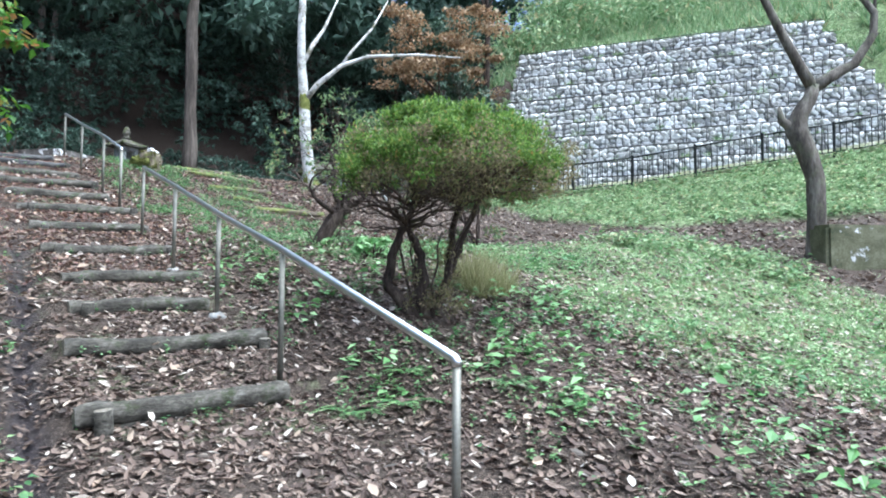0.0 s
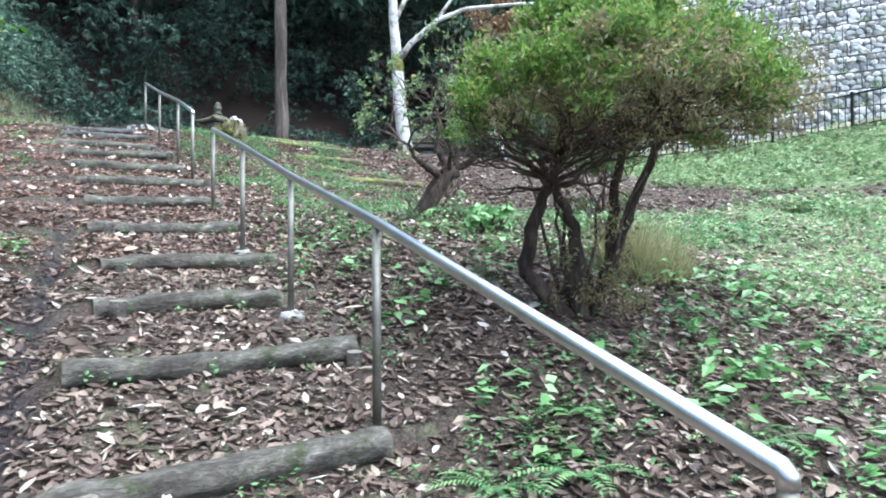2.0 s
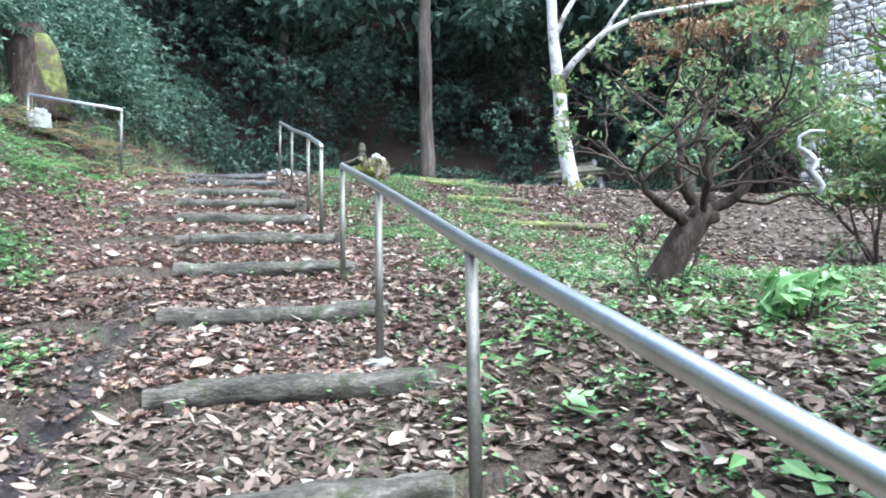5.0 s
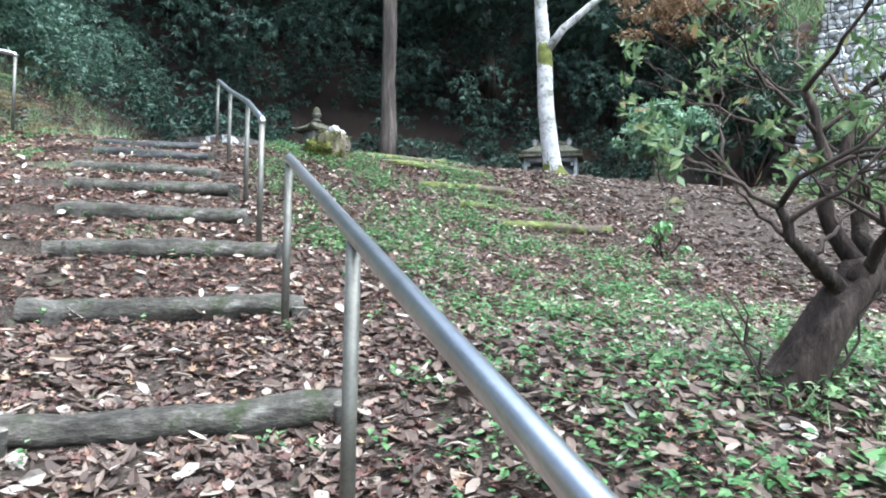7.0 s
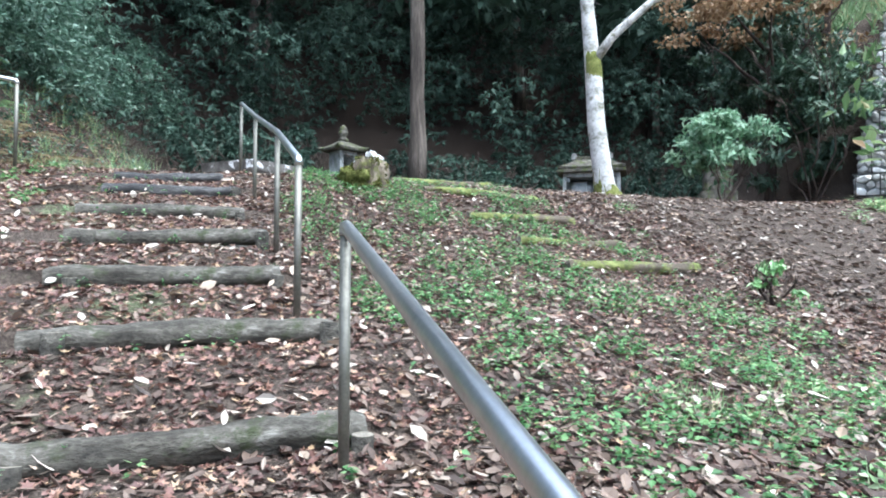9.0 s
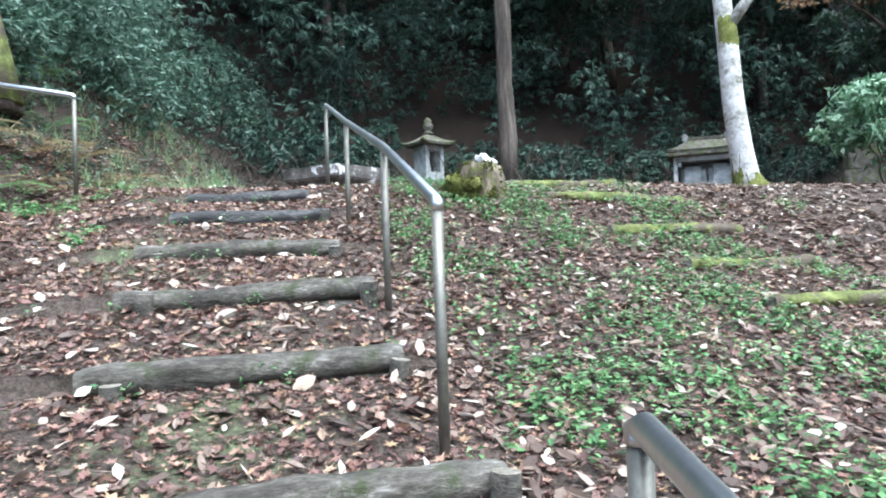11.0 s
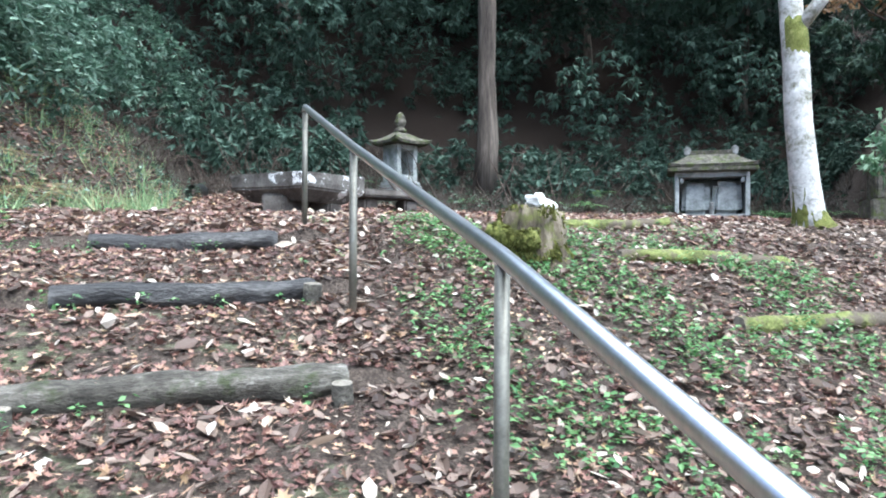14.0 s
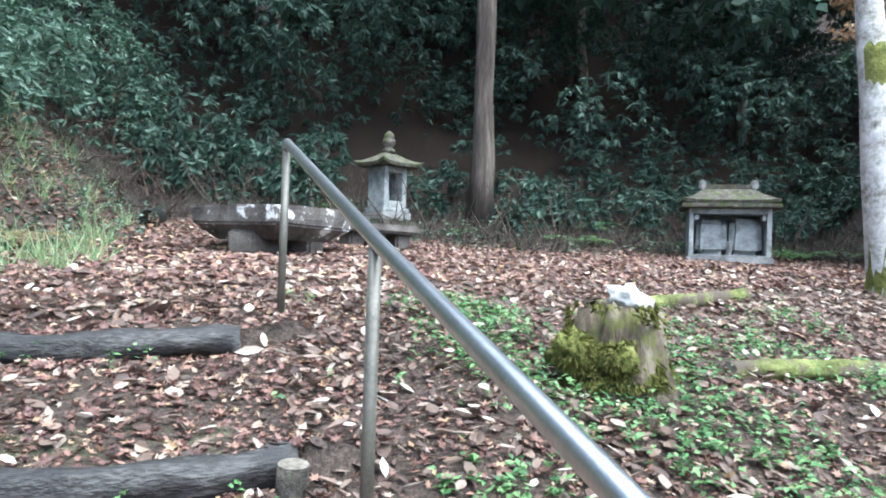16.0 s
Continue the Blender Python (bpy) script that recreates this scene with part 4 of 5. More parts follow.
def old_shrub(x, y):
    z = on(x, y)
    t = holder("old_shrub", (x, y, z), "old thick-stemmed azalea with open crooked twigs and thin leaves", "shrub")
    rnd = random.Random(12)
    r = np.random.RandomState(12)
    bm = tube([(-0.06, 0.03, -0.1), (-0.02, 0.01, 0.05), (0.03, -0.02, 0.16), (0.1, -0.05, 0.29), (0.17, -0.08, 0.4), (0.24, -0.1, 0.47)], [0.13, 0.1, 0.085, 0.08, 0.075, 0.05], 16, 0.16, 3)
    part("stem", roughen(bm, 0.03, 9, 2), M_BARK, t, "gnarled dark mossy stem")
    part("burl", roughen(rock((0.2, 0.17, 0.14), 6, 2), 0.02, 9), M_BARK, t).matrix_basis = pose(0.2, -0.08, 0.43)
    tips = []
    limbs = [[(0.22, -0.09, 0.45), (0.36, -0.12, 0.5), (0.46, -0.2, 0.62), (0.44, -0.22, 0.78), (0.52, -0.3, 0.95)], [(0.12, -0.05, 0.36), (-0.02, -0.1, 0.45), (-0.16, -0.12, 0.52), (-0.24, -0.1, 0.66)],
             [(0.2, -0.08, 0.46), (0.14, 0.02, 0.68), (0.2, 0.06, 0.9), (0.12, 0.1, 1.15)], [(0.26, -0.1, 0.46), (0.38, 0.06, 0.64), (0.36, 0.1, 0.9), (0.44, 0.12, 1.15)], [(0.18, -0.1, 0.42), (0.12, -0.26, 0.6), (0.06, -0.34, 0.82)]]
    for k, pts in enumerate(limbs):
        fine = []
        for p0, p1 in zip(pts, pts[1:]):
            fine += [Vector(p0).lerp(Vector(p1), f / 3) + Vector([rnd.uniform(-1, 1) * 0.012 for _ in range(3)]) for f in range(3)]
        fine.append(Vector(pts[-1]))
        part("limb", tube(fine, taper(0.038 if k < 4 else 0.024, 0.015, len(fine) - 1), 9, 0.14, k), M_BARK, t)
        for q in range(6):
            bm = bmesh.new()
            a = rnd.uniform(0, 6.28)
            start = fine[-1 - rnd.randrange(0, 5)]
            twigs(bm, start, Vector((math.cos(a) * 0.85, math.sin(a) * 0.85, rnd.uniform(0.1, 0.9))).normalized(), rnd.uniform(0.2, 0.42), 0.012, 3, rnd, tips)
            part("branch", bm, M_TWIG, t, "thin bare brown branch")
    part("limb", tube([(0.42, -0.12, 0.52), (0.44, -0.34, 0.47), (0.38, -0.58, 0.49), (0.34, -0.78, 0.46)], [0.012, 0.01, 0.009, 0.008], 7, 0.12, 16), M_TWIG, t)
    dead = [(0.34, -0.78, 0.45), (0.35, -0.8, 0.5), (0.33, -0.785, 0.54), (0.31, -0.77, 0.58), (0.335, -0.785, 0.62), (0.31, -0.77, 0.66), (0.27, -0.74, 0.7), (0.27, -0.75, 0.75), (0.31, -0.78, 0.775), (0.36, -0.82, 0.77)]
    part("dead_branch", tube(dead, [0.011, 0.014, 0.015, 0.015, 0.014, 0.013, 0.012, 0.01, 0.008, 0.004], 8, 0.12, 6), M_WHITE, t, "twisted bleached dead branch")
    for k in range(7):
        a = rnd.uniform(0, 6.28)
        p1 = (math.cos(a) * 0.3, math.sin(a) * 0.3, rnd.uniform(0.25, 0.5))
        part("sucker", tube(wander((math.cos(a) * 0.12, math.sin(a) * 0.12, -0.03), p1, 5, 0.03, 30 + k), taper(0.007, 0.003, 5), 5, 0.1, k), M_TWIG, t)
    tp = np.array([tuple(v) for v in tips])
    tp = tp[r.rand(len(tp)) < 0.7]
    p, w = clumps(tp, r.uniform(0.04, 0.1, len(tp)), 7, 3, 0.9, 0.0)
    part("leaves", leaves("leaves", p, w + np.array((0, 0, 0.5)), (0.035, 0.075), (0.014, 0.03), M_AZALEA, 2), M_AZALEA, t, "sparse pale green leaves")


old_shrub(2.04, 5.12)


def white_tree(x, y):
    z = on(x, y)
    t = holder("pale_barked_tree", (x, y, z), "slender tree with white blotched bark and mossy foot", "tree")
    main = [(0.12, 0, -0.1), (0.06, 0, 0.15), (0.0, 0, 0.5), (-0.1, 0, 1.2), (-0.14, 0.0, 1.9), (-0.14, 0.05, 2.3), (-0.2, 0.1, 3.2), (-0.22, 0.1, 4.2), (-0.1, 0.2, 6.0), (-0.2, 0.2, 8.5)]
    part("trunk", tube(main, [0.24, 0.18, 0.155, 0.145, 0.14, 0.13, 0.11, 0.1, 0.08, 0.04], 16, 0.03, 2), M_WHITE, t)
    part("moss_collar", roughen(tube([(0.13, 0, -0.08), (0.09, 0, 0.04), (0.06, 0, 0.14), (0.03, 0, 0.28), (0.0, 0, 0.44), (-0.02, 0, 0.6), (-0.05, 0, 0.8)], [0.29, 0.215, 0.18, 0.16, 0.148, 0.136, 0.125], 30, 0.03, 5), 0.06, 9, 3), M_MOSSBARK, t, "brown-green moss round the foot")
    part("moss_patch", roughen(tube([(-0.12, 0.0, 1.75), (-0.135, 0.0, 1.88), (-0.14, 0.0, 2.0), (-0.14, 0.01, 2.12), (-0.14, 0.03, 2.25), (-0.15, 0.06, 2.4)], [0.125, 0.133, 0.137, 0.135, 0.13, 0.115], 30, 0.03, 6), 0.06, 10, 5), M_MOSSBARK, t, "moss patch under the fork")
    a = [(-0.14, 0.0, 2.2), (0.1, -0.2, 2.6), (0.65, -0.5, 3.15), (1.2, -0.9, 3.4), (2.3, -1.6, 3.5), (3.3, -2.3, 3.45)]
    part("limb", tube(a, [0.085, 0.07, 0.06, 0.05, 0.035, 0.012], 10, 0.05, 7), M_WHITE, t)
    b = [(0.65, -0.5, 3.15), (0.95, -0.5, 3.6), (1.5, -0.6, 4.3), (2.0, -0.6, 5.2)]
    part("limb", tube(b, [0.045, 0.04, 0.03, 0.015], 8, 0.05, 8), M_WHITE, t)
    c = [(-0.2, 0.1, 3.1), (0.1, 0.1, 3.7), (0.5, 0.2, 4.3), (0.9, 0.2, 5.2)]
    part("limb", tube(c, [0.07, 0.06, 0.04, 0.015], 8, 0.05, 9), M_WHITE, t)


white_tree(6.4, 13.95)


def bank_tree(x, y):
    z = on(x, y)
    t = holder("bare_forked_tree", (x, y, z), "leaning bare tree with grey-brown bark, forked high", "tree")
    U, R = Vector((0, 0, 1)), Vector((0.79, -0.61, 0))
    def at(r, u):
        return R * r + U * u
    part("trunk", tube([at(0, -0.1), at(0, 0.1), at(0.02, 0.6), at(0.0, 1.2), at(-0.12, 1.6), at(-0.28, 1.95), at(-0.22, 2.2), at(-0.05, 2.45), at(0.0, 2.65)], [0.19, 0.15, 0.135, 0.135, 0.145, 0.16, 0.13, 0.105, 0.1], 14, 0.08, 3), M_GREYBARK, t)
    part("broken_stub", tube([at(-0.3, 1.95), at(-0.5, 2.1), at(-0.54, 2.3)], [0.09, 0.06, 0.03], 9, 0.15, 4), M_GREYBARK, t)
    part("limb", tube([at(0, 2.6), at(-0.15, 2.85), at(-0.45, 3.4), at(-0.8, 4.1), at(-1.1, 4.6), at(-1.6, 5.4)], [0.095, 0.085, 0.065, 0.055, 0.04, 0.02], 10, 0.07, 5), M_GREYBARK, t)
    part("limb", tube([at(0, 2.6), at(0.3, 2.8), at(0.65, 3.0), at(0.95, 3.45), at(0.98, 3.8), at(0.75, 4.1), at(0.5, 4.6), at(0.7, 5.4)], [0.1, 0.085, 0.07, 0.06, 0.055, 0.045, 0.03, 0.015], 10, 0.07, 6), M_GREYBARK, t)
    part("limb", tube([at(0.98, 3.7), at(1.0, 4.2), at(1.1, 4.9)], [0.03, 0.025, 0.012], 8, 0.07, 7), M_GREYBARK, t)


bank_tree(9.07, 2.58)


def tall_tree(x, y, r, lean, seed, h=13.0, label="tall straight trunk with peeling brown bark"):
    z = on(x, y)
    t = holder("forest_tree", (x, y, z), label, "tree", "trees of the wood")
    rnd = random.Random(seed)
    n = 10
    pts = [Vector((lean * f * h + rnd.uniform(-1, 1) * 0.05, rnd.uniform(-1, 1) * 0.05, -0.2 + f * h)) for f in (i / n for i in range(n + 1))]
    part("trunk", tube(pts, [r * (1.35 if i == 0 else 1.1 if i == 1 else 1) * (1 - 0.5 * i / n) for i in range(n + 1)], 12, 0.11, seed), M_TRUNK, t)
    q = np.random.RandomState(seed)
    c = np.array([(lean * h + q.normal() * 1.6, q.normal() * 1.6, h * q.uniform(0.8, 1.1)) for _ in range(26)])
    p, w = clumps(c, q.uniform(0.6, 1.1, 26), 90, seed)
    part("crown", leaves("crown", p, w, (0.14, 0.26), (0.06, 0.1), M_FOREST, seed), M_FOREST, t, "dark evergreen crown")


tall_tree(6.2, 22.7, 0.23, 0.004, 1, 15)
tall_tree(2.4, 30.0, 0.2, 0.02, 2, label="thin forked brown trunk in the wood")
tall_tree(2.8, 29.8, 0.13, 0.06, 3, label="thin leaning brown trunk in the wood")
tall_tree(13.0, 29.5, 0.22, -0.05, 4, label="leaning dark trunk in the wood")
tall_tree(18.5, 28.0, 0.2, 0.05, 5, label="slim dark trunk in the wood")


def cut_trunk(x, y):
    t = holder("cut_trunk", (x, y, on(x, y)), "leaning sawn-off tree trunk half covered in moss", "stump")
    bm = tube([(0.1, 0, -0.25), (0.05, 0, 0.1), (-0.02, 0.02, 0.6), (-0.14, 0.04, 1.1), (-0.2, 0.05, 1.34), (-0.2, 0.05, 1.3)], [0.5, 0.4, 0.36, 0.33, 0.3, 0.2], 18, 0.08, 9)
    part("trunk", roughen(bm, 0.05, 4, 2), M_BARK, t)
    part("moss", roughen(tube([(0.26, -0.02, -0.1), (0.2, -0.02, 0.4), (0.12, -0.02, 0.9), (0.02, 0.0, 1.2)], [0.32, 0.27, 0.25, 0.2], 16, 0.08, 10), 0.05, 5, 4), M_LOG_MOSS, t, "green moss on the trunk")


cut_trunk(-3.22, 14.6)
crate = tagged(part("pale_box", roughen(box((0.34, 0.26, 0.36), (0, 0, 0), 0.05, top=(0.8, 0.8)), 0.02, 7), M_STONE_LIGHT), "small pale grey box standing at the rail's end", "box")
crate.matrix_basis = pose(-2.95, 13.75, on(-2.95, 13.75) - 0.01, 0, 0, 25)


# ---------------------------------------------------------------- woods and undergrowth
def scatter(n, x0, x1, y0, y1, seed):
    r = np.random.RandomState(seed)
    return r.uniform(x0, x1, n), r.uniform(y0, y1, n), r


def wood():
    x, y, r = scatter(760, -10, 30, 22.8, 42, 21)
    d, q = along(x, y)
    keep = ((q < -5.5) | (d > 0.5)) & (y > 22.7 + 0.7 * np.sin(x * 1.3)) & (np.hypot(x - 6.2, y - 22.7) > 1.3)
    x, y = x[keep], y[keep]
    lift = r.uniform(0.0, 1.3, len(x)) + 2.6 * (r.rand(len(x)) < 0.4) + 2.5 * (r.rand(len(x)) < 0.2)
    z = height(x, y) + lift
    p, w = whorls(np.stack([x, y, z], -1), r.uniform(0.5, 1.3, len(x)), 34, 8, 22, 0.24, 0.85, 0.8)
    fx, fy, r3 = scatter(150, -1, 18, 21.6, 24.2, 27)
    ok = (np.hypot(fx - 6.2, fy - 22.7) > 0.9) & (np.hypot(fx - 3.97, fy - 22.1) > 1.2) & (np.hypot(fx - 9.95, fy - 19.6) > 2.2)
    fx, fy = fx[ok], fy[ok]
    p2, w2 = whorls(np.stack([fx, fy, height(fx, fy) + r3.uniform(0.1, 0.9, len(fx))], -1), r3.uniform(0.25, 0.6, len(fx)), 16, 7, 28, 0.2, 0.9, 0.6)
    p, w = np.concatenate([p, p2]), np.concatenate([w, w2])
    tagged(part("wood_undergrowth", leaves("wood_undergrowth", p, w, (0.16, 0.32), (0.045, 0.085), M_FOREST, 23, 0.2), M_FOREST), "dark evergreen shrubs crowding the wood's edge", "undergrowth", kind="stuff")
    # leaf masses added above the view, to keep skylight off the wood
    x, y, r = scatter(760, -18, 30, 22.6, 46, 24)
    z = np.maximum(height(x, y) + r.uniform(5, 13, len(x)), 10.5 + r.uniform(0, 2, len(x)))
    d, q = along(x, y)
    ok = (q < -6.5) | (d > 1)
    p, w = clumps(np.stack([x, y, z], -1)[ok], r.uniform(1.2, 2.4, ok.sum()), 130, 25, 0.5, 0.2)
    canopy = leaves("unseen_shade_canopy", p, w, (0.4, 0.7), (0.2, 0.34), M_FOREST, 26, 0.3)
    r2 = np.random.RandomState(29)
    hx, hy = r2.uniform(14, 40, 700), r2.uniform(4, 40, 700)
    d, q = along(hx, hy)
    far = (d < -7.5) & (d > -24) & (q > -6)
    hx, hy = hx[far], hy[far]
    hp, hw = clumps(np.stack([hx, hy, height(hx, hy) + r2.uniform(0.1, 2.2, len(hx))], -1), r2.uniform(0.6, 1.5, len(hx)), 110, 28, 0.7, 0.3)
    tagged(part("hill_thicket", leaves("hill_thicket", hp, hw, (0.2, 0.4), (0.07, 0.14), M_HILL, 27), M_HILL), "green scrub covering the hill above the stone wall", "thicket", kind="stuff")
    tagged(part("unseen_shade_canopy", canopy, M_FOREST), "unseen evergreen canopy added overhead to shade the wood", "canopy", kind="stuff")


wood()


def left_thicket():
    r = np.random.RandomState(31)
    n = 190
    y = r.uniform(13.6, 24, n)
    foot = rise(y, [(13, -3.4), (15, -2.7), (18, -1.6), (22, -0.6), (26, 0.2)])
    x = foot - r.rand(n) * 5.5
    z = height(x, y) + r.uniform(0.1, 1.3, n) + 0.9 * (r.rand(n) < 0.35)
    p, w = whorls(np.stack([x, y, z], -1), r.uniform(0.32, 0.85, n), 60, 8, 32, 0.15, 0.85, 0.45)
    tagged(part("bank_thicket", leaves("bank_thicket", p, w, (0.09, 0.19), (0.026, 0.055), M_LEFTBUSH, 33, 0.2), M_LEFTBUSH), "leafy green thicket overhanging the left bank", "thicket", kind="stuff")


left_thicket()


# ---------------------------------------------------------------- gabion wall and fence
def gabion_wall():
    """Stepped courses of stone baskets above the fence."""
    t = holder("gabion_wall", (0, 0, 0), "tall stepped retaining wall of wire baskets filled with pale stones", "retaining wall")
    u, out = Vector((0.5, -0.866, 0)), Vector((-0.866, -0.5, 0))
    o = Vector((FX, FY, 0))
    r = random.Random(5)
    meshes = []
    for k in range(8):
        me = bpy.data.meshes.new("stone")
        b = rock((1.25, 1.0, 1.25), 50 + k, 1)
        for v in b.verts:
            v.co.y = max(-0.3, min(0.3, v.co.y))
        b.to_mesh(me)
        b.free()
        me.materials.append(M_ROCK)
        meshes.append(me)
    courses, ch = 11, 0.50
    basis = Matrix((u, -out, Vector((0, 0, 1)))).transposed().to_4x4()
    vs, fs, count = [], [], 0
    for c in range(courses):
        z = 4.35 + c * ch
        back = -1.45 - c * 0.24
        a0, a1 = -3.7 + 0.05 * c, (9.6, 9.5, 8.9, 8.8, 8.3, 8.0, 7.8, 7.4, 7.2, 6.9, 6.6)[c]
        mid = o + out * (back - 0.39) + u * ((a0 + a1) / 2)
        # solid block behind the stones; its darker grey stands in for gap shade
        b = part("basket_core", box((a1 - a0, 0.7, ch - 0.02), (0, 0, 0), 0.02), M_SHADOWSTONE, t, "darker stone core, coloured as the shade between the stones")
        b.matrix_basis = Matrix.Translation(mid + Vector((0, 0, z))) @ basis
        x = a0
        for row in range(3):
            x = a0
            while x < a1 - 0.1:
                w, h = r.uniform(0.11, 0.33), r.uniform(0.12, 0.22)
                m = Matrix.Translation(o + out * (back - 0.06 + r.uniform(-0.02, 0.02)) + u * (x + w / 2) + Vector((0, 0, z + 0.08 + row * 0.15 + r.uniform(-0.025, 0.025)))) @ basis @ Matrix.Rotation(r.uniform(-0.6, 0.6), 4, "Y") @ Matrix.Diagonal((w, r.uniform(0.2, 0.32), h, 1))
                if c < 5 and count < 290 and x > -1.0:
                    ob = part("stone", r.choice(meshes), M_ROCK, t)
                    ob.matrix_basis = m
                    count += 1
                else:
                    me = r.choice(meshes)
                    base = len(vs)
                    vs += [tuple(m @ v.co) for v in me.vertices]
                    fs += [tuple(base + i for i in p.vertices) for p in me.polygons]
                x += w + 0.012
        bm = bmesh.new()
        for zz in (z + 0.005, z + ch - 0.03):
            tube([o + out * (back + 0.08) + u * a0 + Vector((0, 0, zz)), o + out * (back + 0.08) + u * a1 + Vector((0, 0, zz))], 0.016, 5, bm=bm)
        x = a0 + r.uniform(0, 0.4)
        while x < a1:
            p0 = o + out * (back + 0.075) + u * x
            tube([p0 + Vector((0, 0, z)), p0 + Vector((r.uniform(-0.02, 0.02), 0, z + ch - 0.03))], 0.013, 4, bm=bm)
            x += r.uniform(0.42, 0.58)
        part("wire_basket", bm, M_WIRE, t, "dark wire basket frame")
    q = np.random.RandomState(6)
    cc = [o + out * (-1.4 - c * 0.24) + u * q.uniform(-3.6, 7.5) + Vector((0, 0, 4.4 + c * ch)) for c in q.randint(1, 12, 120)]
    pl, wl = clumps(np.array([tuple(v) for v in cc]), q.uniform(0.08, 0.28, 120), 26, 7, 0.7, 0.1)
    sprout = part("ledge_plants", leaves("ledge_plants", pl, wl, (0.08, 0.2), (0.025, 0.05), M_HILL, 8), M_HILL, t, "weeds sprouting from the stone courses")
    sprout["kind"] = "stuff"
    ob = part("stone_fill", raw_mesh("stone_fill", vs, np.array(fs), M_ROCK, False), M_ROCK, t, "pale grey stones")
    ob["kind"] = "stuff"
    return t


gabion_wall()


def iron_fence():
    u = Vector((0.5, -0.866, 0))
    o = Vector((FX, FY, 0))
    t = holder("iron_fence", (FX, FY, on(FX, FY)), "low black iron picket fence along a mossy kerb", "fence")
    base = Vector((FX, FY, on(FX, FY)))

    def foot(s):
        p = o + u * s
        return Vector((p.x, p.y, on(p.x, p.y))) - base
    n, step = 10, 1.7
    s0 = -2.2
    hgt = 0.86
    for k in range(n + 1):
        part("post", box((0.06, 0.06, hgt + 0.16), tuple(foot(s0 + k * step) - Vector((0, 0, 0.1))), 0.006), M_IRON, t)
    for k in range(n):
        a, b = foot(s0 + k * step), foot(s0 + (k + 1) * step)
        for zz, r in ((hgt, 0.024), (0.12, 0.016)):
            part("rail", tube([a + Vector((0, 0, zz)), b + Vector((0, 0, zz))], r, 6), M_IRON, t)
        for j in range(1, 12):
            p = a.lerp(b, j / 12)
            part("picket", tube([p + Vector((0, 0, 0.1)), p + Vector((0, 0, hgt))], 0.013, 5), M_IRON, t)
    out = Vector((-0.866, -0.5, 0))
    for k in range(n):
        a, b = foot(s0 + k * step), foot(s0 + (k + 1) * step)
        off = out * -0.35
        kb = tube([a + off + Vector((0, 0, 0.1)), b + off + Vector((0, 0, 0.1))], 0.2, 4)
        part("kerb", kb, M_KERB, t, "mossy pale stone kerb")


iron_fence()


def old_wall():
    t = tagged(part("mossy_low_wall", roughen(box((2.8, 0.5, 0.84), (-0.05, 0, -0.3), 0.05), 0.06, 3), surface("damp_mossy_concrete", [(0.3, (0.04, 0.045, 0.02)), (0.5, (0.10, 0.10, 0.055)), (0.75, (0.22, 0.21, 0.14))], 3, 0.7, patch=((0.7, 0.7, 0.7), 2.2, 0.58, 0.63))),
               "low damp mossy concrete wall streaked with white", "wall")
    x, y = 9.95, 1.55
    t.matrix_basis = pose(x, y, on(x, y), 0, 0, -38)


old_wall()


# ---------------------------------------------------------------- ground cover
def greenness(x, y):
    d, q = along(x, y)
    g = 0.9 * ease((x - 2.3 - 0.3 * np.clip(y - 1.5, 0, 4)) / 1.2) * (1 - ease((y - 4.4) / 2.2)) * (1 - ease((x - 6.8 - 0.3 * y) / 1.0))
    g = g + 0.7 * ease((x - 0.55) / 0.6) * ease((y - 3.4) / 1.5) * (1 - ease((y - 12.2) / 1.2)) * (1 - ease((x - 3.2) / 1.5))
    g = g + ease((6.0 - 0.45 * np.clip(y - 5, 0, 7) - d) / 1.3) * ease((q + 4.0) / 1.5)
    return g + 0.25 * ease((-1.9 - x) / 0.6) * ease((y - 8) / 2)


def patchy(x, y, scale, seed):
    return np.array([noise.noise(Vector((a * scale, b * scale, seed))) for a, b in zip(x, y)])


def lying(n, box4, seed, length, width, material, name, label, keep, lift=0.012, flat=0.55, fine=True):
    x, y, r = scatter(n, *box4, seed)
    ok = keep(x, y, r)
    x, y = x[ok], y[ok]
    z = height(x, y) + lift * (0.4 + 1.8 * r.rand(len(x)))
    a = r.rand(len(x)) * 6.28
    ways = np.stack([np.cos(a), np.sin(a), r.normal(size=len(x)) * 0.22 + 0.3 * np.sin(a)], -1)
    ob = part(name, leaves(name, np.stack([x, y, z], -1), ways, length, width, material, seed, flat, 1.0, fine), material)
    return tagged(ob, label, "leaf litter", kind="stuff")


def thin_on_green(x, y, r):
    gully = np.exp(-((x + 1.53 - 0.1 * y) / 0.12) ** 2) * (y < 6.5)
    bare = np.array([noise.noise(Vector((a * 1.7, b * 1.7, 20.0))) for a, b in zip(x, y)])
    return r.rand(len(x)) > np.clip(greenness(x, y), 0, 0.8) * 0.35 + gully * 0.7 + np.clip(bare * 1.2, 0, 0.55)


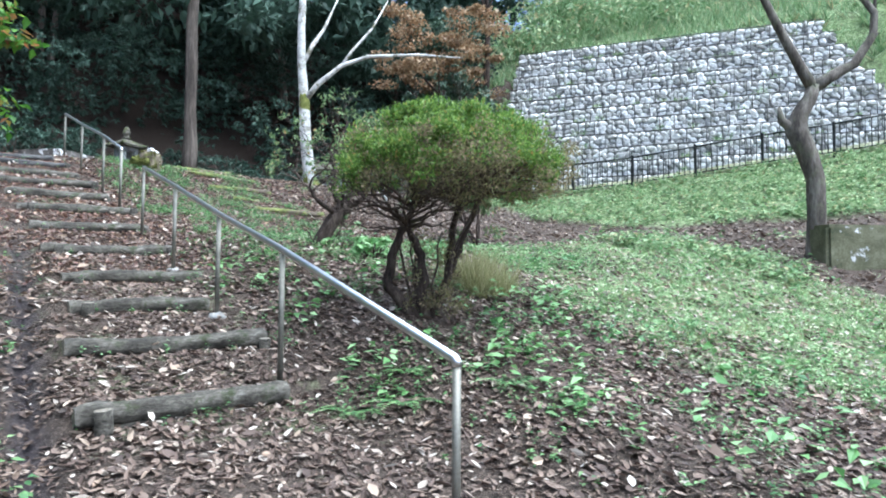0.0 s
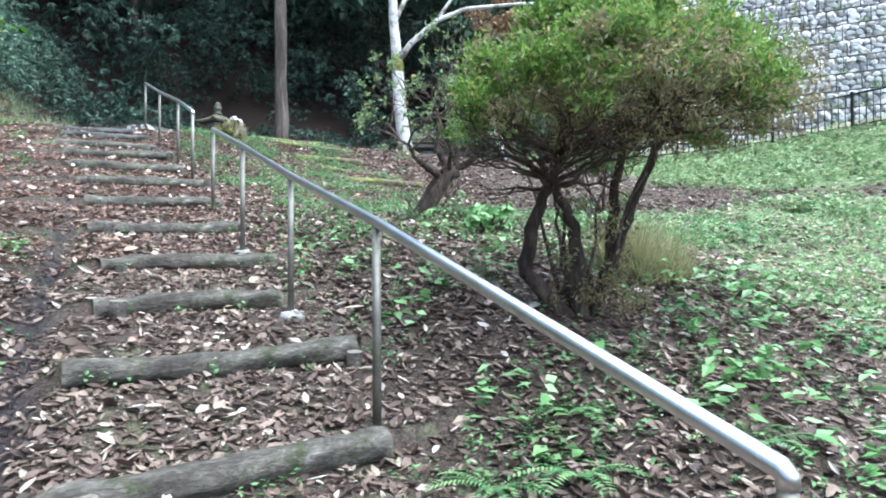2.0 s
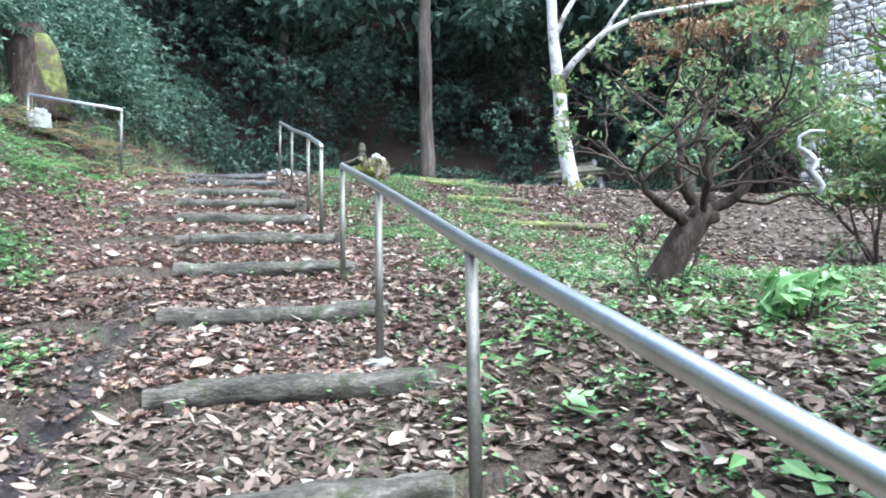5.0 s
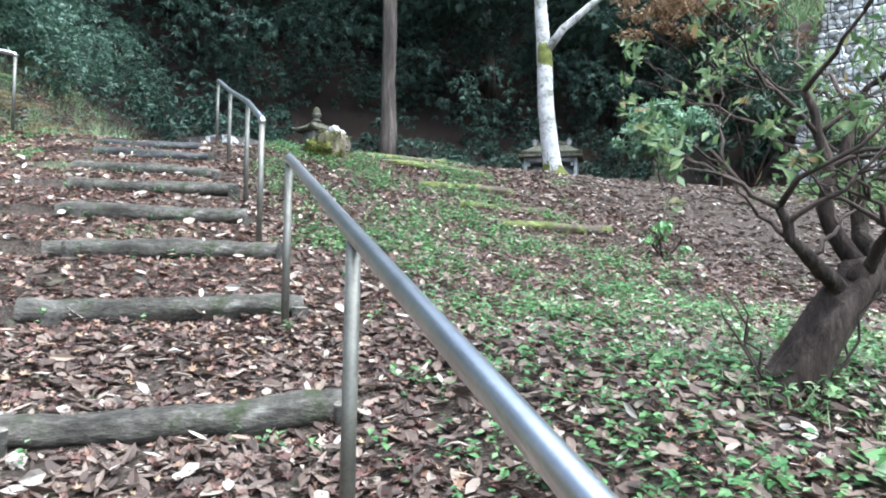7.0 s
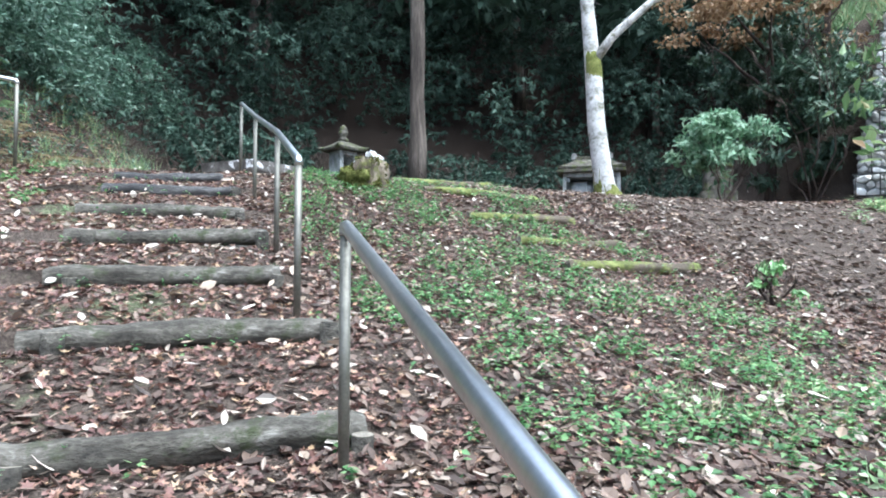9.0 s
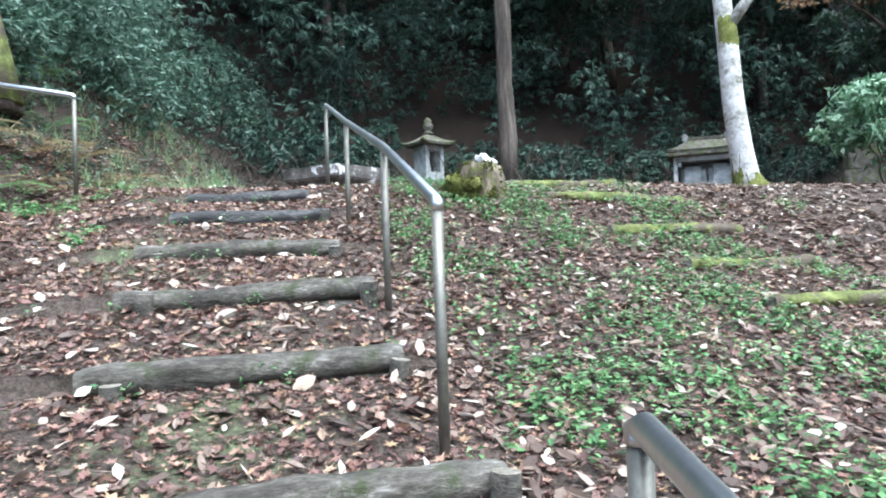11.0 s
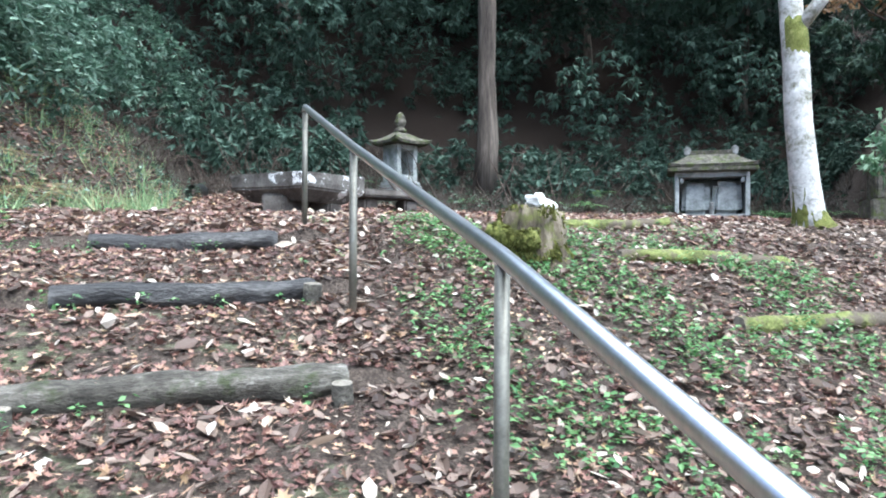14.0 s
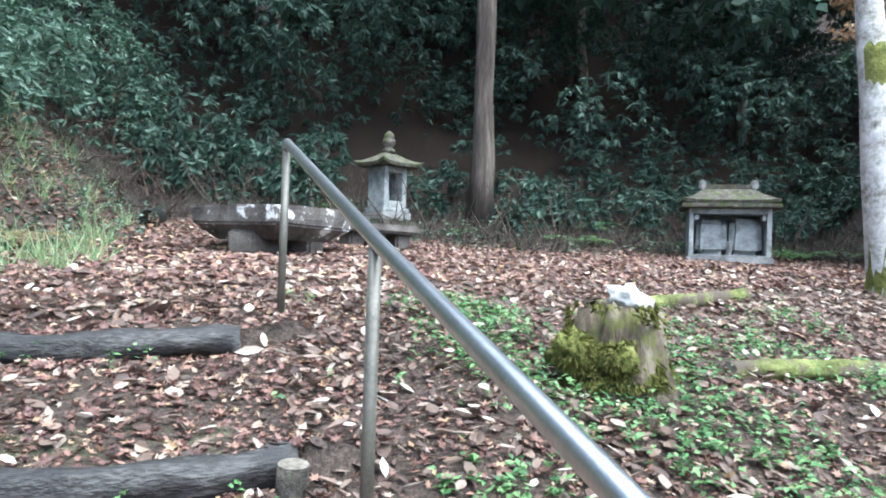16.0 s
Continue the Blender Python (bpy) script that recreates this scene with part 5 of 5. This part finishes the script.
lying(52000, (-3.2, 4.2, -2.6, 6.6), 41, (0.035, 0.095), (0.016, 0.036), M_LITTER, "leaf_litter", "long brown and tan leaves fallen over the lower steps", thin_on_green)
lying(56000, (-4.0, 5.5, 4.6, 15.0), 42, (0.026, 0.06), (0.024, 0.056), M_LITTER_RED, "maple_litter", "reddish brown maple leaves fallen over the upper steps", thin_on_green, 0.012, 0.4, "star")
lying(16000, (-6.0, 6.5, 5.0, 15.0), 43, (0.04, 0.095), (0.02, 0.045), M_LITTER, "leaf_litter", "tan leaves scattered over the upper steps", thin_on_green)
lying(9000, (2.0, 10.5, -3.0, 7.0), 49, (0.04, 0.1), (0.02, 0.045), M_PALE, "mound_litter", "pale dry leaves scattered over the green mound", lambda x, y, r: greenness(x, y) > 0.3)
lying(30000, (-2.5, 14, 14.0, 22.5), 44, (0.05, 0.11), (0.03, 0.06), M_LITTER_RED, "terrace_litter", "brown leaves covering the terrace before the shrines", lambda x, y, r: y + r.normal(size=len(x)) * 0.5 < 20.6)
lying(9000, (-2.5, 14, 13.0, 23.0), 45, (0.06, 0.14), (0.03, 0.06), M_LITTER, "terrace_litter", "tan leaves covering the terrace before the shrines", lambda x, y, r: y + r.normal(size=len(x)) * 0.7 < 20.2)
lying(9000, (1.8, 8.5, -3.0, 6.0), 146, (0.04, 0.09), (0.02, 0.04), M_LITTER, "mound_litter", "brown leaves caught among the low green plants", lambda x, y, r: (greenness(x, y) > 0.2) & (patchy(x, y, 1.1, 31.0) + r.normal(size=len(x)) * 0.3 > 0.0), 0.03)
lying(14000, (4.5, 15, 1.0, 14.0), 46, (0.06, 0.14), (0.03, 0.06), M_LITTER, "path_litter", "brown leaves along the path below the green bank", lambda x, y, r: r.rand(len(x)) > np.clip(greenness(x, y), 0, 1) * 0.9)
lying(4500, (-3, 6.5, -2.5, 15.0), 47, (0.04, 0.09), (0.02, 0.042), M_PALE, "pale_leaf_litter", "pale dry upturned leaves among the litter", lambda x, y, r: r.rand(len(x)) < 0.25 + 0.2 * (y > 5), 0.03, 0.3)
lying(900, (-1.4, 0.9, -1.0, 14.0), 48, (0.08, 0.13), (0.035, 0.06), M_PALE, "large_pale_leaf", "large pale curled dead leaves on the steps", lambda x, y, r: r.rand(len(x)) < 0.1, 0.03, 0.2)


def crumbs(n, box4, seed, material, label):
    x, y, r = scatter(n, *box4, seed)
    a = r.rand(n) * 6.28
    ways = np.stack([np.cos(a), np.sin(a), r.normal(size=n) * 0.25], -1)
    ob = part("leaf_crumbs", leaves("leaf_crumbs", np.stack([x, y, height(x, y) + 0.008 + 0.01 * r.rand(n)], -1), ways, (0.015, 0.045), (0.008, 0.022), material, seed, 0.5), material)
    tagged(ob, label, "leaf litter", kind="stuff")


lying(15000, (-11, 20, -11, 19), 145, (0.06, 0.13), (0.03, 0.06), M_LITTER, "far_litter", "scattered brown leaves over the open hillside", lambda x, y, r: r.rand(len(x)) > np.clip(greenness(x, y), 0, 1) * 0.8)
lying(13000, (0.5, 6.0, 3.2, 13.5), 144, (0.04, 0.09), (0.02, 0.045), M_LITTER, "bank_litter", "brown and tan leaves among the weeds of the bank", lambda x, y, r: r.rand(len(x)) < 0.9, 0.025)
crumbs(40000, (-1.6, 3.2, -2.4, 7.0), 141, M_LITTER, "broken leaf bits between the fallen leaves")
crumbs(45000, (-2.2, 4.2, 6.0, 14.0), 142, M_LITTER_RED, "broken reddish leaf bits between the fallen leaves")


def weeds(n, box4, seed, size, material, name, label, keep, up=0.05):
    """Low plants, each a rosette of a few leaves."""
    x, y, r = scatter(n, *box4, seed)
    ok = keep(x, y, r)
    x, y = x[ok], y[ok]
    z = height(x, y)
    k = 6
    X, Y, Z = (np.repeat(v, k) for v in (x, y, z))
    a = r.rand(len(X)) * 6.28
    big = np.repeat(r.uniform(0.6, 1.3, len(x)), k)
    rad = size * r.uniform(0.5, 1.4, len(X)) * big
    p = np.stack([X + np.cos(a) * rad, Y + np.sin(a) * rad, Z + up * r.rand(len(X)) * 1.6 * big + 0.012], -1)
    w = np.stack([np.cos(a), np.sin(a), r.normal(size=len(a)) * 0.3], -1)
    return tagged(part(name, leaves(name, p, w, (size * 0.9, size * 2.0), (size * 0.6, size * 1.2), material, seed, 0.5), material), label, "weeds", kind="stuff")


weeds(17000, (0.4, 5.5, 3.6, 13.5), 51, 0.024, M_WEED, "bank_weeds", "small bright green weeds among the leaves",
      lambda x, y, r: (patchy(x, y, 1.6, 3.0) * 1.1 + greenness(x, y) + r.normal(size=len(x)) * 0.3) > 0.76)
weeds(5200, (0.3, 4.0, -2.6, 5.5), 52, 0.022, M_WEED, "rail_weeds", "small green weeds beside the handrail",
      lambda x, y, r: (patchy(x, y, 1.4, 7.0) + 0.3 * r.normal(size=len(x))) > 0.22)
weeds(6500, (-4.2, -1.2, 2.0, 14.0), 53, 0.032, M_WEED, "left_bank_weeds", "green weeds and low leaves on the leafy bank",
      lambda x, y, r: (patchy(x, y, 1.4, 5.0) * 1.3 + 0.4 * ease((-1.5 - x) / 0.9) + r.normal(size=len(x)) * 0.15) > 0.4)
weeds(900, (-1.2, 0.5, 0.0, 13.0), 54, 0.02, M_WEED, "step_weeds", "tiny weeds growing at the foot of the logs",
      lambda x, y, r: np.min(np.abs(y[:, None] - np.array([(b + d) / 2 - 0.1 for _, b, _, d, _ in LOGS])[None]), axis=1) < 0.09)
weeds(9000, (1.8, 10.5, -3.0, 6.8), 55, 0.028, M_GRASS, "pale_ground_cover", "pale green low plants carpeting the mound",
      lambda x, y, r: (greenness(x, y) + patchy(x, y, 1.5, 2.0) * 0.9 + r.normal(size=len(x)) * 0.25) > 0.72)
weeds(1300, (1.9, 8.0, -2.5, 5.5), 155, 0.045, M_WEED, "mound_weeds", "brighter green broad weeds on the mound", lambda x, y, r: patchy(x, y, 1.2, 41.0) + r.normal(size=len(x)) * 0.15 > 0.18, 0.1)
weeds(1500, (-1, 15, 19.6, 23.5), 156, 0.06, M_DULL, "wood_foot_weeds", "dull green low plants among the dead brush", lambda x, y, r: patchy(x, y, 0.9, 51.0) + r.normal(size=len(x)) * 0.15 > 0.1, 0.16)
weeds(9000, (7, 18, 2.0, 13.0), 56, 0.06, M_HILL, "bank_ground_cover", "green plants over the bank below the fence",
      lambda x, y, r: (greenness(x, y) + patchy(x, y, 0.7, 9.0) * 0.8 + r.normal(size=len(x)) * 0.2) > 0.65, 0.1)
weeds(1500, (-5, 0.2, 13.5, 21), 58, 0.04, M_LEFTBUSH, "thicket_foot_weeds", "leafy green weeds at the foot of the thicket", lambda x, y, r: x < rise(y, [(13, -2.2), (18, -0.5), (22, 0.2)]) + r.normal(size=len(x)) * 0.3, 0.1)
weeds(900, (-2.8, -1.4, -1.5, 5.5), 59, 0.035, M_WEED, "gully_weeds", "green weeds beside the muddy gully", lambda x, y, r: r.rand(len(x)) < 0.8, 0.08)
weeds(420, (0.4, 3.4, -0.8, 4.6), 57, 0.06, M_SHRUB, "broad_weeds", "broad bright green leaves beside the handrail",
      lambda x, y, r: (patchy(x, y, 1.0, 12.0) + r.normal(size=len(x)) * 0.15) > 0.2, 0.12)


def grass_tufts(n, box4, seed, material, name, label, keep, length=(0.08, 0.2), width=(0.004, 0.009), per=9):
    x, y, r = scatter(n, *box4, seed)
    ok = keep(x, y, r)
    x, y = x[ok], y[ok]
    X, Y = np.repeat(x, per) + r.normal(size=len(x) * per) * 0.03, np.repeat(y, per) + r.normal(size=len(x) * per) * 0.03
    w = np.stack([r.normal(size=len(X)) * 0.5, r.normal(size=len(X)) * 0.5, 0.5 + r.rand(len(X))], -1)
    return tagged(part(name, blades(name, np.stack([X, Y, height(X, Y) - 0.005], -1), w, length, width, material, seed), material), label, "grass", kind="stuff")


grass_tufts(6000, (1.8, 9, -3, 7), 61, M_GRASS, "mound_grass", "short pale grass on the mound", lambda x, y, r: greenness(x, y) + patchy(x, y, 1.5, 2.0) * 0.9 > 0.62, (0.04, 0.12), (0.005, 0.012), 7)
grass_tufts(100, (2.4, 2.95, 2.8, 3.3), 65, M_DRYGRASS, "grass_clump", "tall yellow-green grass clump behind the bush", lambda x, y, r: r.rand(len(x)) < 1, (0.2, 0.5), (0.006, 0.014), 14)
grass_tufts(2200, (1.8, 9, -3, 7), 66, M_DRYGRASS, "dry_mound_grass", "yellowed grass patches on the mound", lambda x, y, r: (greenness(x, y) > 0.4) & (patchy(x, y, 1.3, 8.0) > 0.1), (0.04, 0.13), (0.005, 0.011), 8)
grass_tufts(260, (-4.2, -0.4, 14.0, 21), 62, M_HILL, "bank_grass", "long drooping green grass on the bank", lambda x, y, r: x > rise(y, [(13, -3.4), (18, -1.8), (22, -0.8)]) - 1.0, (0.15, 0.4), (0.006, 0.014), 12)
grass_tufts(2600, (-1.5, 16, 19.8, 25), 63, M_DEADBRUSH, "dry_brush", "tangled brown brush at the wood's foot", lambda x, y, r: y > 20.4 + 0.5 * np.sin(x * 1.7), (0.12, 0.45), (0.008, 0.02), 12)
grass_tufts(6000, (13, 30, -8, 24), 64, M_HILL, "hillside_growth", "green and yellow growth on the hill over the wall", lambda x, y, r: (along(x, y)[0] < -3.4) & (along(x, y)[1] > -5), (0.25, 0.7), (0.03, 0.07), 12)


def fern(x, y, seed, size=0.32, label="green fern among fallen leaves", material=None):
    """Arching fronds with paired leaflets."""
    r = np.random.RandomState(seed)
    z = on(x, y)
    t = holder("fern", (x, y, z), label, "fern", "ferns of the bank")
    for k in range(7):
        a = k / 7 * 6.28 + r.uniform(-0.3, 0.3)
        ln = size * r.uniform(0.75, 1.2)
        f = np.linspace(0.12, 1, 15)
        spine = np.stack([np.cos(a) * ln * f, np.sin(a) * ln * f, ln * (0.75 * f - 0.62 * f ** 2)], -1)
        side = np.array((-math.sin(a), math.cos(a), 0))
        p, w = [], []
        for s in (1, -1):
            lw = (np.sin(np.pi * (0.12 + 0.86 * (1 - f) ** 0.9)) * 0.22 * ln)[:, None]
            p.append(spine + side * s * lw * 0.5)
            w.append(side * s * np.ones((15, 1)) + np.array((math.cos(a), math.sin(a), -0.15)) * 0.5)
        p, w = np.concatenate(p), np.concatenate(w)
        part("frond", leaves("frond", p, w, (0.16 * ln, 0.24 * ln), (0.04 * ln, 0.06 * ln), material or M_WEED, seed + k, 0.8), material or M_WEED, t)


for k, (fx, fy, fs) in enumerate(((0.62, 1.45, 0.3), (0.36, 1.62, 0.22), (0.85, 1.75, 0.22), (1.2, 1.1, 0.25), (1.9, 4.6, 0.22))):
    fern(fx, fy, 70 + k, fs)
for k, (fx, fy, fs) in enumerate(((-1.95, 4.4, 0.3), (-2.2, 5.6, 0.32), (-1.9, 7.2, 0.26), (-2.4, 8.4, 0.3))):
    fern(fx, fy, 170 + k, fs)
for k, (fx, fy, fs) in enumerate(((8.2, 22.4, 0.9), (9.0, 22.8, 0.8), (13.0, 20.5, 0.8), (11.6, 21.4, 0.7), (-2.6, 15.5, 0.6), (-3.2, 16.2, 0.7))):
    fern(fx, fy, 80 + k, fs, "large green fern at the wood's edge")


for k, (fx, fy, fs) in enumerate(((-2.15, 13.4, 0.6), (-2.45, 14.0, 0.75), (-2.9, 13.6, 0.7), (-1.9, 14.6, 0.65), (-1.6, 15.6, 0.65), (-3.4, 13.2, 0.65), (-1.2, 16.6, 0.6), (-2.2, 15.0, 0.7))):
    fern(fx, fy, 180 + k, fs, "withered yellow-brown fern on the bank", M_DEADFERN)
for k, (fx, fy, fs) in enumerate(((7.4, 21.0, 0.7), (7.9, 21.3, 0.8), (5.2, 21.6, 0.6), (10.6, 21.2, 0.8), (12.2, 20.2, 0.7), (3.0, 22.6, 0.6), (13.9, 19.3, 0.7), (-2.4, 12.6, 0.5), (-2.7, 11.6, 0.45), (-2.3, 10.2, 0.4))):
    fern(fx, fy, 190 + k, fs, "green fern arching over dead brush")


def brushwood():
    """Fallen sticks and thin dead stems tangled along the wood's foot."""
    rnd = random.Random(77)
    bm = bmesh.new()
    for k in range(620):
        x, y = rnd.uniform(-1.5, 15), rnd.gauss(21.6, 0.75)
        a, ln = rnd.uniform(0, 6.28), rnd.uniform(0.4, 1.6)
        up = rnd.choice((0.05, 0.15, 0.3, 0.9)) * ln
        z = on(x, y)
        e = (x + math.cos(a) * ln * 0.7, y + math.sin(a) * ln * 0.5)
        tube(wander((x, y, z + 0.02), (*e, max(on(*e) + 0.03, z + up)), 4, 0.06 * ln, k), taper(rnd.uniform(0.008, 0.025), 0.004, 4), 4, 0.1, k, bm=bm)
    tagged(part("brushwood", bm, M_TWIG), "tangle of fallen brown sticks at the wood's foot", "brushwood", kind="stuff")


brushwood()


def leafy_shrub(x, y, label, material, size, clump_n, leaf, seed, per=120, name="leafy_shrub", lift=0.35):
    z = on(x, y)
    t = holder(name, (x, y, z), label, "shrub")
    rnd = random.Random(seed)
    r = np.random.RandomState(seed)
    tips = []
    for k in range(5):
        a = rnd.uniform(0, 6.28)
        bm = bmesh.new()
        twigs(bm, Vector((0, 0, -0.05)), Vector((math.cos(a) * 0.6, math.sin(a) * 0.6, 1)).normalized(), size[2] * 0.45, 0.025, 3, rnd, tips)
        part("branch", bm, M_TWIG, t)
    d = r.normal(size=(clump_n, 3))
    d /= np.linalg.norm(d, axis=1, keepdims=True)
    c = d * r.rand(clump_n, 1) ** 0.4 * np.array(size) * 0.5 * r.uniform(0.7, 1.25, (clump_n, 1)) + np.array((0, 0, size[2] * 0.5 + lift))
    p, w = clumps(c, r.uniform(0.07, 0.19, clump_n) * size[0], per, seed, 0.6, 0.1)
    part("foliage", leaves("foliage", p, w, leaf, (leaf[0] * 0.35, leaf[1] * 0.4), material, seed, 0.2), material, t)


leafy_shrub(9.3, 14.3, "pale green broad-leaved shrub beside the terrace", M_PALESHRUB, (1.9, 1.6, 1.35), 60, (0.1, 0.2), 91, 55, lift=0.4)
leafy_shrub(-2.25, 5.2, "low bush of blue-green leaves on the bank", M_LEFTBUSH, (0.9, 0.8, 0.6), 26, (0.05, 0.1), 121, 60, "bank_bush", 0.1)
leafy_shrub(-2.55, 7.6, "low bush of blue-green leaves on the bank", M_LEFTBUSH, (1.0, 0.9, 0.7), 28, (0.05, 0.1), 122, 60, "bank_bush", 0.1)
leafy_shrub(-2.9, 10.2, "low green bush on the leafy bank", M_SHRUB, (0.9, 0.8, 0.5), 20, (0.05, 0.1), 123, 50, "bank_bush", 0.05)
leafy_shrub(2.2, 4.3, "low plant with large pale green leaves", M_SHRUB, (0.6, 0.5, 0.22), 10, (0.08, 0.16), 92, 30, "broad_leaved_plant", 0.05)
leafy_shrub(13.3, 13.4, "dull green shrub below the stone wall", M_DULL, (1.6, 1.4, 1.6), 24, (0.1, 0.2), 94, 150)
leafy_shrub(13.4, 16.0, "blue-green shrub beside the stone wall", M_DULL, (2.8, 2.4, 4.2), 60, (0.12, 0.24), 95, 150)
leafy_shrub(14.8, 18.5, "blue-green thicket beside the stone wall", M_DULL, (3.4, 3.0, 5.5), 80, (0.12, 0.26), 96, 150)
leafy_shrub(6.3, 7.2, "pale green leafy bush beyond the old shrub", M_AZALEA, (1.6, 1.5, 1.7), 50, (0.06, 0.12), 98, 90)
leafy_shrub(4.4, 8.6, "small sprouting green shrub on the bank", M_SHRUB, (0.5, 0.5, 0.4), 6, (0.05, 0.1), 97, 30, "small_shrub", 0.05)


def maple(x, y, label, material, seed, h, spread, n=60, per=130, low=0.7, high=1.1):
    z = on(x, y)
    t = holder("maple_tree", (x, y, z), label, "tree")
    rnd = random.Random(seed)
    r = np.random.RandomState(seed)
    part("trunk", tube(wander((0, 0, -0.1), (0.2, 0.1, h * 0.75), 6, 0.07, seed), taper(0.14, 0.06, 6), 10, 0.06, seed), M_BARK, t)
    for k in range(6):
        a = k / 6 * 6.28 + rnd.uniform(-0.3, 0.3)
        e = Vector((math.cos(a) * spread * 0.7, math.sin(a) * spread * 0.7, h * rnd.uniform(0.75, 1.0)))
        part("limb", tube(wander((0.1, 0.05, h * rnd.uniform(0.4, 0.65)), e, 5, 0.08, seed + k), taper(0.05, 0.015, 5), 7, 0.06, k), M_BARK, t)
    a, q = r.rand(n) * 6.28, np.sqrt(r.rand(n))
    c = np.stack([np.cos(a) * q * spread, np.sin(a) * q * spread, h * r.uniform(low, high, n)], -1)
    small = 0.5 if h < 4 else 1.0
    p, w = clumps(c, r.uniform(0.3, 0.7, n) * small, per, seed, 0.35, 0.1)
    part("crown", leaves("crown", p, w, (0.08 * small, 0.16 * small), (0.06 * small, 0.11 * small), material, seed, 0.6), material, t)


maple(13.0, 16.8, "autumn maple with rusty orange leaves beside the stone wall", M_MAPLE, 101, 6.0, 2.5)
maple(15.6, 17.4, "autumn maple with brownish orange leaves", M_MAPLE, 103, 7.2, 1.7)
maple(-3.05, 2.8, "green maple turning red, its boughs reaching over the steps", M_MAPLEGREEN, 105, 2.6, 1.95, 170, 90, 0.3, 0.85)


def stone_statue(x, y, turn):
    z = on(x, y) - 0.03
    ob = bmesh.new()
    box((0.78, 0.7, 0.5), (0, 0, 0), 0.03, ob)
    box((0.58, 0.54, 0.52), (0, 0, 0.496), 0.03, ob)
    box((0.66, 0.6, 0.1), (0, 0, 1.012), 0.03, ob)
    me = bpy.data.meshes.new("tmp")
    b = roughen(lathe([(0.2, 1.1), (0.24, 1.2), (0.25, 1.36), (0.2, 1.46), (0.22, 1.56), (0.24, 1.7), (0.2, 1.84), (0.1, 1.94), (0.02, 1.97)], 16), 0.03, 5, 2)
    b.to_mesh(me)
    b.free()
    ob.from_mesh(me)
    bpy.data.meshes.remove(me)
    o = tagged(part("stone_statue", ob, M_STONE_MOSS), "mossy weathered grey stone statue on a square pedestal", "statue")
    o.matrix_basis = pose(x, y, z, 0, 0, turn)


stone_statue(11.5, 16.85, -35)


def drain_pipe(x, y):
    z = on(x, y)
    t = part("drain_pipe", tube([(0, 0, 0.1), (0.1, 0.5, 0.16)], [0.13, 0.13], 16, 0, 1, caps=False), M_IRON)
    t.matrix_basis = pose(x, y, z)
    tagged(t, "black plastic drain pipe end in the bank", "pipe")


drain_pipe(-0.15, 19.6)
